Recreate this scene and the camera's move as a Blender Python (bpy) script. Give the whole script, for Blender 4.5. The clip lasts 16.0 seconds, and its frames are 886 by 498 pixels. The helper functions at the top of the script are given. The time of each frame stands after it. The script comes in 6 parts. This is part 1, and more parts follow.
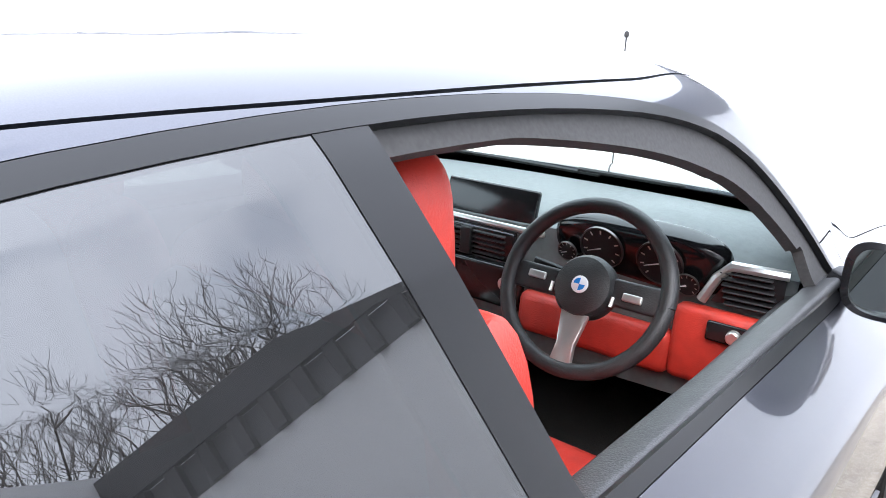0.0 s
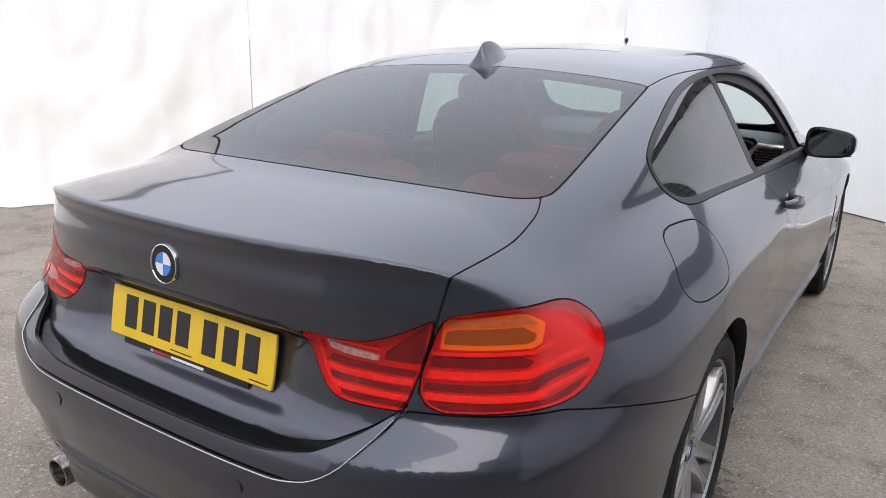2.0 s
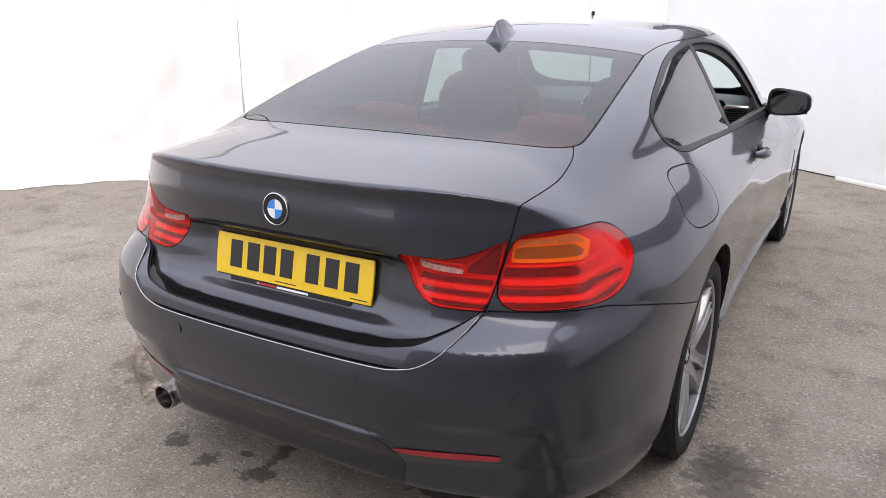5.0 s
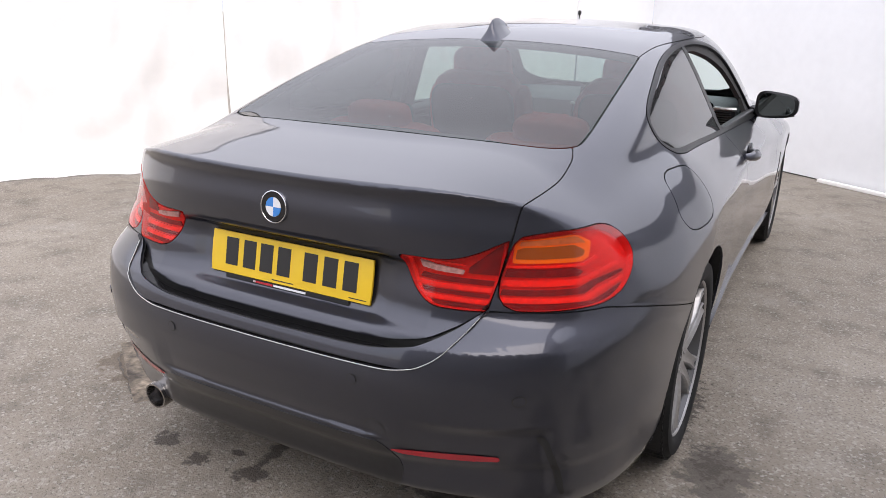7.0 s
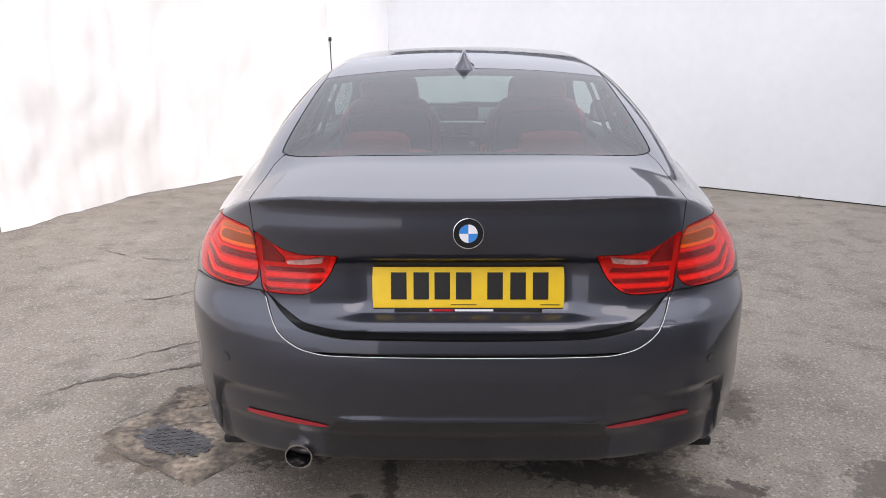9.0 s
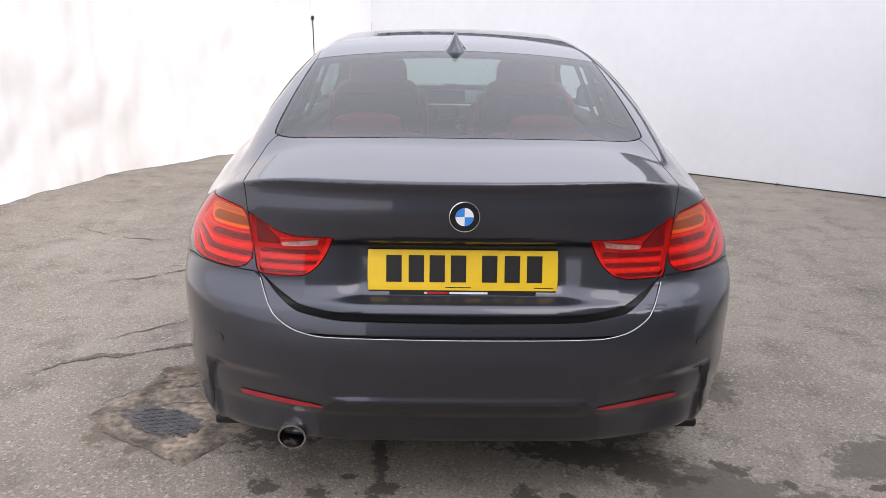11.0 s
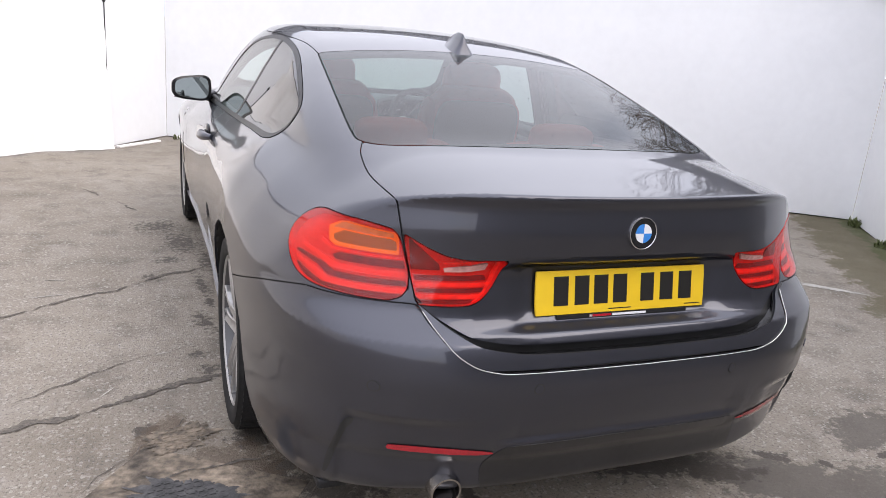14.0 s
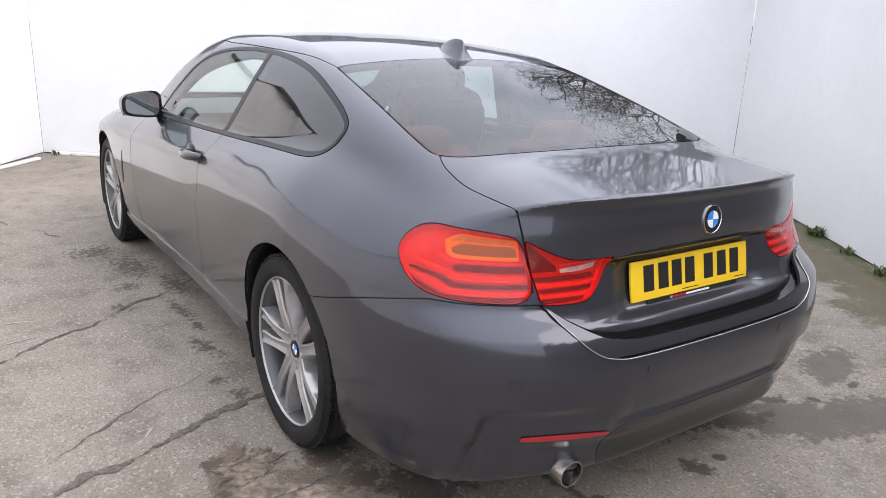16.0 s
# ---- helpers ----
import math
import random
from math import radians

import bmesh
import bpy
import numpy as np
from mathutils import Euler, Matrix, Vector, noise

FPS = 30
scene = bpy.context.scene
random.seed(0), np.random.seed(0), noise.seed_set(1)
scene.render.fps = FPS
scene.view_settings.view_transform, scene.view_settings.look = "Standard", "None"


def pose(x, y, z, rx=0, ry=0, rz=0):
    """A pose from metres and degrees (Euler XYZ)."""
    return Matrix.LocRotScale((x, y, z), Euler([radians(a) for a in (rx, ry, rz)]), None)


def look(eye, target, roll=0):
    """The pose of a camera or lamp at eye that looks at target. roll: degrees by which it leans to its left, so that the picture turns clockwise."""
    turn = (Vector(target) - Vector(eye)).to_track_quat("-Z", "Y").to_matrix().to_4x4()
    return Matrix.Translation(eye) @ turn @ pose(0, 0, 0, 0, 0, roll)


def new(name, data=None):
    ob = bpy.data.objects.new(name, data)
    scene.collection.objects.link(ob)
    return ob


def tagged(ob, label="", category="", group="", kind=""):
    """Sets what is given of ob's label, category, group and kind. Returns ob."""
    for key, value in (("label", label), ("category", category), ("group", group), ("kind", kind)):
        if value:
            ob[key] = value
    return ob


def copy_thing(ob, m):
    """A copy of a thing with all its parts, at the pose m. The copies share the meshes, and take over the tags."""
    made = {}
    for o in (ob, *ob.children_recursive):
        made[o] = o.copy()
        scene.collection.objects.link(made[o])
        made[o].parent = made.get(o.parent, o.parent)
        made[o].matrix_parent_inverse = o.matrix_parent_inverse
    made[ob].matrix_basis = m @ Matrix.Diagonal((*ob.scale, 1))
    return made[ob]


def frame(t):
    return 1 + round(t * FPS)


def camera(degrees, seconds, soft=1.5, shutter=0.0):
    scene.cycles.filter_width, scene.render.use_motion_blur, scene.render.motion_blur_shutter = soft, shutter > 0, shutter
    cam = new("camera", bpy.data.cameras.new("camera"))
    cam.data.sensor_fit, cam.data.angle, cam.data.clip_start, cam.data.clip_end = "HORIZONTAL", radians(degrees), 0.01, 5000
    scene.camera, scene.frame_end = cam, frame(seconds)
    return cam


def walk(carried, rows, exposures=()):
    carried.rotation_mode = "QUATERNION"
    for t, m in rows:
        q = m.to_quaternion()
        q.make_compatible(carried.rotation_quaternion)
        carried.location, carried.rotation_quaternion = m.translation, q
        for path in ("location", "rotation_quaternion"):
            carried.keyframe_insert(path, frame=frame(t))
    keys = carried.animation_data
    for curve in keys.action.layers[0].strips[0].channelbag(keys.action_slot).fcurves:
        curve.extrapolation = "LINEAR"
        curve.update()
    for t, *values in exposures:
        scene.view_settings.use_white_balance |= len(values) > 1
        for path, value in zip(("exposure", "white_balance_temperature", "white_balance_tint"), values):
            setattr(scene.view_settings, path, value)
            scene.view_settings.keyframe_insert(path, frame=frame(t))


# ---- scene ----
cam = camera(62.1, 16.0, soft=0.8)
PATH = [
    (0, (0.993, 1.473, 1.328), (-0.187, 2.989, 0.772), 2.8),
    (0.5, (1.048, 0.962, 1.336), (-0.064, 2.524, 0.765), 4.2),
    (1, (1.14, 0.33, 1.333), (0.03, 1.898, 0.777), 3.3),
    (1.5, (1.159, -0.271, 1.337), (0.116, 1.332, 0.751), 1.8),
    (2, (1.238, -0.742, 1.344), (0.189, 0.873, 0.801), 1.5),
    (2.2, (1.226, -0.883, 1.343), (0.203, 0.752, 0.817), 1.8),
    (2.5, (1.228, -1.078, 1.346), (0.228, 0.57, 0.813), 0.7),
    (3, (1.236, -1.18, 1.353), (0.269, 0.474, 0.78), 0.6),
    (3.5, (1.243, -1.19, 1.366), (0.288, 0.46, 0.762), 0.4),
    (4, (1.238, -1.19, 1.355), (0.283, 0.461, 0.754), 0.0),
    (6.5, (1.238, -1.189, 1.356), (0.307, 0.476, 0.752), 0.9),
    (7, (1.193, -1.206, 1.36), (0.294, 0.473, 0.751), 1.3),
    (7.5, (0.905, -1.379, 1.354), (0.222, 0.407, 0.768), 2.3),
    (8, (0.513, -1.522, 1.338), (0.08, 0.352, 0.79), -0.4),
    (8.5, (0.155, -1.646, 1.361), (-0.012, 0.278, 0.839), -0.6),
    (9, (-0.02, -1.716, 1.386), (-0.064, 0.207, 0.839), -0.4),
    (9.2, (-0.089, -1.698, 1.442), (-0.076, 0.202, 0.816), 0.1),
    (11.5, (-0.067, -1.735, 1.384), (-0.049, 0.177, 0.797), 0.8),
    (12, (-0.067, -1.739, 1.384), (-0.045, 0.174, 0.799), 0.7),
    (12.5, (-0.061, -1.74, 1.375), (-0.037, 0.175, 0.798), 0.5),
    (13, (-0.215, -1.685, 1.376), (-0.077, 0.22, 0.783), 1.7),
    (13.5, (-0.702, -1.561, 1.38), (-0.258, 0.302, 0.804), 3.9),
    (13.7, (-0.875, -1.468, 1.339), (-0.316, 0.37, 0.783), 4.0),
    (14, (-1.145, -1.31, 1.326), (-0.392, 0.459, 0.775), 5.0),
    (14.5, (-1.58, -1.146, 1.354), (-0.561, 0.483, 0.798), 4.4),
    (15, (-1.749, -1.101, 1.371), (-0.65, 0.473, 0.808), 1.9),
    (15.5, (-1.762, -1.085, 1.367), (-0.666, 0.491, 0.808), 2.3),
    (16, (-1.757, -1.084, 1.37), (-0.66, 0.49, 0.806), 2.5),
]
EXPOSURE = [(0.0, 2.15, 6500, 10), (0.5, 1.8, 6500, 10), (1.0, 1.22, 6500, 10), (1.5, 0.72, 6700, 11), (2.5, 0.50, 6900, 13), (3.2, 0.64, 7000, 15), (4.0, 0.70, 7000, 15), (9.0, 0.60, 7000, 15), (13.0, 0.66, 7000, 15), (16.0, 0.80, 6900, 14)]
walk(cam, [(t, look(eye, target, roll)) for t, eye, target, roll in PATH], EXPOSURE)

# ---------------------------------------------------------------- world, sun
SUN_AZ, SUN_EL = 140.0, 42.0
world = bpy.data.worlds.new("world")
scene.world = world
world.use_nodes = True
wn, wl = world.node_tree.nodes, world.node_tree.links
wn.clear()
sky = wn.new("ShaderNodeTexSky")
sky.sky_type, sky.sun_disc = "NISHITA", False
sky.sun_elevation, sky.sun_rotation = radians(SUN_EL), radians(SUN_AZ)
sky.air_density, sky.dust_density = 1.0, 1.0
coord = wn.new("ShaderNodeTexCoord")
cloud = wn.new("ShaderNodeTexNoise")
cloud.inputs["Scale"].default_value, cloud.inputs["Detail"].default_value = 2.2, 7
cloud_ramp = wn.new("ShaderNodeValToRGB")
cloud_ramp.color_ramp.elements[0].position, cloud_ramp.color_ramp.elements[1].position = 0.17, 0.41
# an overcast sky, brighter overhead and on the sun's side
split, rise, grey = wn.new("ShaderNodeSeparateXYZ"), wn.new("ShaderNodeMapRange"), wn.new("ShaderNodeVectorMath")
rise.inputs["To Min"].default_value, rise.inputs["To Max"].default_value = 0.68, 1.0
grey.operation = "SCALE"
grey.inputs[0].default_value = (8.4, 9.1, 10.7)
wl.new(coord.outputs["Generated"], split.inputs[0])
wl.new(split.outputs["Z"], rise.inputs["Value"])
toward, glow, both = wn.new("ShaderNodeVectorMath"), wn.new("ShaderNodeMath"), wn.new("ShaderNodeMath")
toward.operation, glow.operation, both.operation = "DOT_PRODUCT", "MULTIPLY_ADD", "MULTIPLY"
toward.inputs[1].default_value = (math.sin(radians(SUN_AZ)) * math.cos(radians(SUN_EL)), math.cos(radians(SUN_AZ)) * math.cos(radians(SUN_EL)), math.sin(radians(SUN_EL)))
glow.inputs[1].default_value, glow.inputs[2].default_value = 0.32, 0.90
wl.new(coord.outputs["Generated"], toward.inputs[0])
wl.new(toward.outputs["Value"], glow.inputs[0])
wl.new(rise.outputs[0], both.inputs[0])
wl.new(glow.outputs[0], both.inputs[1])
wl.new(both.outputs[0], grey.inputs["Scale"])
over = wn.new("ShaderNodeMixRGB")
back = wn.new("ShaderNodeBackground")
back.inputs["Strength"].default_value = 0.15
wout = wn.new("ShaderNodeOutputWorld")
wl.new(coord.outputs["Generated"], cloud.inputs["Vector"])
wl.new(cloud.outputs["Fac"], cloud_ramp.inputs[0])
wl.new(cloud_ramp.outputs[0], over.inputs[0])
wl.new(sky.outputs[0], over.inputs[1])
wl.new(grey.outputs[0], over.inputs[2])
wl.new(over.outputs[0], back.inputs[0])
wl.new(back.outputs[0], wout.inputs[0])
sun = new("sun", bpy.data.lights.new("sun", "SUN"))
sun.data.energy, sun.data.angle, sun.data.color = 0.9, radians(50), (1.0, 0.94, 0.86)
_a, _e = radians(SUN_AZ), radians(SUN_EL)
sun.matrix_world = look((math.sin(_a) * math.cos(_e) * 50, math.cos(_a) * math.cos(_e) * 50, math.sin(_e) * 50), (0, 0, 0))

# ---------------------------------------------------------------- materials
def material(name, colour, rough=0.5, metal=0.0, coat=0.0, grain=0.0, grain_size=40.0, spots=0.0, spot_size=4.0, bump=0.0, bump_size=200.0, spec=0.5, sheen=0.0):
    m = bpy.data.materials.new(name)
    m.use_nodes = True
    n, l = m.node_tree.nodes, m.node_tree.links
    b = n["Principled BSDF"]
    b.inputs["Base Color"].default_value = (*colour, 1)
    b.inputs["Roughness"].default_value = rough
    b.inputs["Metallic"].default_value = metal
    b.inputs["Coat Weight"].default_value = coat
    b.inputs["Coat Roughness"].default_value = 0.03
    b.inputs["Specular IOR Level"].default_value = spec
    b.inputs["Sheen Weight"].default_value = sheen
    pos = n.new("ShaderNodeTexCoord").outputs["Object"]
    if grain or spots:
        last = None
        for amount, size, detail in ((grain, grain_size, 4), (spots, spot_size, 5)):
            if not amount:
                continue
            t = n.new("ShaderNodeTexNoise")
            t.inputs["Scale"].default_value, t.inputs["Detail"].default_value = size, detail
            l.new(pos, t.inputs["Vector"])
            r = n.new("ShaderNodeMapRange")
            r.inputs["From Min"].default_value, r.inputs["From Max"].default_value = 0.3, 0.7
            r.inputs["To Min"].default_value, r.inputs["To Max"].default_value = 1 - amount, 1 + amount
            l.new(t.outputs["Fac"], r.inputs["Value"])
            mul = n.new("ShaderNodeVectorMath")
            mul.operation = "SCALE"
            if last is None:
                mul.inputs[0].default_value = colour
            else:
                l.new(last, mul.inputs[0])
            l.new(r.outputs[0], mul.inputs["Scale"])
            last = mul.outputs[0]
        l.new(last, b.inputs["Base Color"])
    if bump:
        t = n.new("ShaderNodeTexNoise")
        t.inputs["Scale"].default_value, t.inputs["Detail"].default_value = bump_size, 3
        l.new(pos, t.inputs["Vector"])
        bp = n.new("ShaderNodeBump")
        bp.inputs["Strength"].default_value, bp.inputs["Distance"].default_value = bump, 0.01
        l.new(t.outputs["Fac"], bp.inputs["Height"])
        l.new(bp.outputs[0], b.inputs["Normal"])
    return m


def pane_material(name, tint, ior=1.5, rough=0.0, film=0.0):
    """Clear or tinted glass: see-through by its tint, with mirror gloss by Fresnel. film: share of a dusty film on it."""
    m = bpy.data.materials.new(name)
    m.use_nodes = True
    n, l = m.node_tree.nodes, m.node_tree.links
    n.clear()
    out = n.new("ShaderNodeOutputMaterial")
    tr, gl, fr, mix = n.new("ShaderNodeBsdfTransparent"), n.new("ShaderNodeBsdfGlossy"), n.new("ShaderNodeLayerWeight"), n.new("ShaderNodeMixShader")
    tr.inputs[0].default_value = (*tint, 1)
    gl.inputs["Roughness"].default_value = rough
    fr.inputs["Blend"].default_value = 0.5
    power, gloss = n.new("ShaderNodeMath"), n.new("ShaderNodeMapRange")
    power.operation = "POWER"
    power.inputs[1].default_value = 4.2
    l.new(fr.outputs["Facing"], power.inputs[0])
    gloss.inputs["To Min"].default_value = 1.3 * ((ior - 1) / (ior + 1)) ** 2
    l.new(power.outputs[0], gloss.inputs["Value"])
    l.new(gloss.outputs[0], mix.inputs[0])
    l.new(tr.outputs[0], mix.inputs[1])
    l.new(gl.outputs[0], mix.inputs[2])
    last = mix.outputs[0]
    if film:
        df, over = n.new("ShaderNodeBsdfDiffuse"), n.new("ShaderNodeMixShader")
        df.inputs[0].default_value = (0.55, 0.55, 0.55, 1)
        t = n.new("ShaderNodeTexNoise")
        t.inputs["Scale"].default_value, t.inputs["Detail"].default_value = 6, 6
        l.new(n.new("ShaderNodeTexCoord").outputs["Object"], t.inputs["Vector"])
        r = n.new("ShaderNodeMapRange")
        r.inputs["To Max"].default_value = film * 2
        l.new(t.outputs["Fac"], r.inputs["Value"])
        l.new(r.outputs[0], over.inputs[0])
        l.new(last, over.inputs[1])
        l.new(df.outputs[0], over.inputs[2])
        last = over.outputs[0]
    l.new(last, out.inputs[0])
    return m


PAINT = material("grey_metallic_paint", (0.040, 0.042, 0.056), rough=0.33, metal=0.70, coat=1.0, grain=0.10, grain_size=900, spots=0.06, spot_size=3)
BLACK_GLOSS = material("black_gloss_trim", (0.012, 0.012, 0.013), rough=0.16, spec=0.4)
TRIM = material("satin_black_trim", (0.008, 0.008, 0.0085), rough=0.35, spec=0.28)
BLACK = material("black_plastic", (0.011, 0.011, 0.012), rough=0.5, spec=0.35, grain=0.2, grain_size=80, bump=0.15, bump_size=400)
INSERT = material("dark_grey_bumper_insert", (0.020, 0.020, 0.022), rough=0.30, metal=0.3, coat=0.35, grain=0.12, grain_size=60, spots=0.15, spot_size=6)
RUBBER = material("black_rubber_seal", (0.018, 0.018, 0.018), rough=0.7)
LINING = material("dark_grey_lining", (0.028, 0.027, 0.027), rough=0.9, grain=0.2, grain_size=150)
TYRE = material("tyre_rubber", (0.013, 0.013, 0.013), rough=0.75, spec=0.25, grain=0.25, grain_size=60, spots=0.3, spot_size=9)
ALLOY = material("satin_alloy", (0.38, 0.375, 0.37), rough=0.30, metal=0.7, grain=0.08, grain_size=60)
# alloy darkened to deepen the shade behind the spokes
ALLOY_DARK = material("darkened_alloy", (0.10, 0.10, 0.103), rough=0.4, metal=0.6)
STEEL = material("brake_steel", (0.15, 0.14, 0.135), rough=0.35, metal=0.9, grain=0.2)
CHROME = material("chrome", (0.72, 0.72, 0.73), rough=0.1, metal=1.0)
DULL_STEEL = material("sooty_steel", (0.42, 0.40, 0.38), rough=0.22, metal=1.0, grain=0.3, grain_size=40)
SOOT = material("soot", (0.015, 0.014, 0.013), rough=0.9)
RED_LEATHER = material("red_leather", (0.50, 0.035, 0.022), rough=0.45, grain=0.12, grain_size=30, bump=0.2, bump_size=350)
GREY_LEATHER = material("black_leather", (0.022, 0.022, 0.023), rough=0.42, grain=0.2, grain_size=40, bump=0.2, bump_size=350)
DASH = material("soft_dark_grey_dash", (0.09, 0.10, 0.10), rough=0.55, grain=0.12, grain_size=60, bump=0.15, bump_size=500)
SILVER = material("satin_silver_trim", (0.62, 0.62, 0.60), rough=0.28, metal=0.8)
SCREEN = material("dark_screen", (0.008, 0.008, 0.009), rough=0.15)
CARPET = material("black_carpet", (0.02, 0.02, 0.02), rough=1.0, bump=0.4, bump_size=300)
BLUE = material("blue_enamel", (0.03, 0.22, 0.62), rough=0.2, coat=0.5)
WHITE = material("white_enamel", (0.75, 0.76, 0.78), rough=0.2, coat=0.5)
YELLOW = material("yellow_plate", (0.80, 0.52, 0.02), rough=0.4, grain=0.04, grain_size=20)
INK = material("black_ink", (0.012, 0.011, 0.010), rough=0.4)
LAMP_RED = material("lamp_red_plastic", (0.66, 0.012, 0.009), rough=0.4, grain=0.15, grain_size=120, spec=0.2)
RED_PLASTIC = material("bright_red_plastic", (0.88, 0.022, 0.014), rough=0.4, grain=0.2, grain_size=120, spec=0.2)
DARK_RED = material("deep_red_plastic", (0.17, 0.004, 0.006), rough=0.4, spec=0.2, grain=0.3, grain_size=40)
AMBER = material("amber_plastic", (0.92, 0.20, 0.008), rough=0.4, spec=0.2)
SMOKE = material("smoked_amber_plastic", (0.30, 0.095, 0.010), rough=0.4, spec=0.2)
PALE_AMBER = material("pale_amber_plastic", (0.58, 0.20, 0.06), rough=0.35, spec=0.2, grain=0.2, grain_size=60)
CLEAR_WHITE = material("clear_lamp_plastic", (0.50, 0.42, 0.42), rough=0.2, coat=0.5, grain=0.3, grain_size=90)
REFLECTOR = material("red_reflector", (0.42, 0.006, 0.018), rough=0.25, coat=0.6, grain=0.3, grain_size=300)
RED_LENS = pane_material("red_lens", (1.0, 0.78, 0.74), ior=1.45)
GLASS_CLEAR = pane_material("green_tinted_glass", (0.82, 0.92, 0.88), ior=1.5)
GLASS_REAR = pane_material("grey_tinted_glass", (0.27, 0.36, 0.338), ior=1.56, film=0.005)
GLASS_DARK = pane_material("dark_tinted_glass", (0.035, 0.042, 0.042), ior=1.82, film=0.02)
WATER = material("rain_water", (0.10, 0.10, 0.11), rough=0.05, coat=1.0)
# tint lowered in place of the dark reflection in the door mirrors
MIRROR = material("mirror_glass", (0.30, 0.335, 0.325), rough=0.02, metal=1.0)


# ---------------------------------------------------------------- mesh helpers
def link(name, verts, faces, mat, parent=None, label="", smooth=True, normals=None, sharp=None):
    me = bpy.data.meshes.new(name)
    me.from_pydata([tuple(map(float, v)) for v in verts], [], [tuple(map(int, f)) for f in faces])
    me.materials.append(mat)
    me.polygons.foreach_set("use_smooth", [smooth] * len(me.polygons))
    if normals is not None:
        me.normals_split_custom_set_from_vertices([tuple(map(float, v)) for v in normals])
    elif sharp is not None and smooth:
        me.set_sharp_from_angle(angle=radians(sharp))
    ob = new(name, me)
    if parent:
        ob.parent = parent
    return tagged(ob, label=label)


def part(name, bm, mat, parent, label="", sharp=35):
    bmesh.ops.recalc_face_normals(bm, faces=bm.faces[:])
    me = bpy.data.meshes.new(name)
    bm.to_mesh(me)
    bm.free()
    me.materials.append(mat)
    me.polygons.foreach_set("use_smooth", [True] * len(me.polygons))
    me.set_sharp_from_angle(angle=radians(sharp))
    ob = new(name, me)
    ob.parent = parent
    return tagged(ob, label=label)


def thing(name, label, category, group="", kind="", m=None):
    ob = new(name)
    ob.empty_display_size = 0.1
    if m is not None:
        ob.matrix_basis = m
    return tagged(ob, label=label, category=category, group=group, kind=kind)


TABLES = {}


def spl(t, pts):
    """A smooth curve through (t, value) pairs that never overshoots them."""
    key = tuple(pts)
    if key not in TABLES:
        p = np.asarray(pts, float)
        xs, ys = p[:, 0], p[:, 1]
        h, d = np.diff(xs), np.diff(ys) / np.diff(xs)
        m = np.zeros(len(xs))
        m[0], m[-1] = d[0], d[-1]
        alike = d[:-1] * d[1:] > 0
        m[1:-1][alike] = 2 * (d[:-1] * d[1:])[alike] / (d[:-1] + d[1:])[alike]
        u = np.linspace(xs[0], xs[-1], 1500)
        i = np.clip(np.searchsorted(xs, u, side="right") - 1, 0, len(h) - 1)
        s = (u - xs[i]) / h[i]
        TABLES[key] = u, ys[i] * (1 + 2 * s) * (1 - s) ** 2 + ys[i + 1] * s * s * (3 - 2 * s) + h[i] * (m[i] * s * (1 - s) ** 2 - m[i + 1] * s * s * (1 - s))
    return np.interp(t, *TABLES[key])


def smax(a, b, k):
    h = np.maximum(k - np.abs(a - b), 0) / k
    return np.maximum(a, b) + h * h * k * 0.25


def smooth_loop(pts, rounds=2):
    p = np.asarray(pts, float)
    for _ in range(rounds):
        q = np.roll(p, -1, 0)
        p = np.stack([0.75 * p + 0.25 * q, 0.25 * p + 0.75 * q], 1).reshape(-1, 2)
    return p


def inside(px, py, loop):
    """Signed distance to a closed outline, more than 0 inside it."""
    best = np.full(px.shape, 1e9)
    odd = np.zeros(px.shape, bool)
    for (ax, ay), (bx, by) in zip(loop, np.roll(loop, -1, 0)):
        ex, ey = bx - ax, by - ay
        s = np.clip(((px - ax) * ex + (py - ay) * ey) / (ex * ex + ey * ey + 1e-12), 0, 1)
        best = np.minimum(best, np.hypot(px - ax - s * ex, py - ay - s * ey))
        if ey:
            odd ^= ((ay > py) != (by > py)) & (px < ex * (py - ay) / ey + ax)
    return np.where(odd, best, -best)


# ---------------------------------------------------------------- the shape of the car
# y runs from the tail (0) to the nose (4.64), x to the car's right, z up; half widths for one side
AXLE_R, AXLE_F, HUB_Z, TYRE_R = 1.056, 3.866, 0.325, 0.328
TAIL = [(0.16, 0.20), (0.21, 0.125), (0.26, 0.10), (0.335, 0.088), (0.365, 0.072), (0.45, 0.048), (0.55, 0.040), (0.61, 0.050), (0.652, 0.066), (0.664, 0.080), (0.72, 0.148), (0.78, 0.156), (0.82, 0.152), (0.90, 0.139), (0.955, 0.142), (0.985, 0.132), (1.01, 0.140)]
LID = [(0.60, 0.115), (0.632, 0.108), (0.655, 0.112), (0.672, 0.128), (0.70, 0.146), (0.72, 0.150), (0.78, 0.156), (0.82, 0.150), (0.90, 0.136), (0.955, 0.141), (0.985, 0.132), (1.01, 0.140)]
BLUNT = [(0.2, 3.6), (0.55, 3.7), (0.72, 3.9), (0.80, 3.4), (0.88, 3.0), (0.96, 2.9), (1.2, 2.8)]
HALF = [(0.16, 0.83), (0.22, 0.868), (0.30, 0.887), (0.38, 0.898), (0.50, 0.911), (0.62, 0.918), (0.72, 0.912), (0.80, 0.903), (0.86, 0.892), (0.95, 0.87), (1.2, 0.85)]
PLAN = [(0.0, 1.0), (1.0, 1.0), (1.5, 0.988), (2.1, 0.972), (2.8, 0.975), (3.5, 0.992), (3.9, 0.99), (4.3, 0.975), (4.7, 0.96)]
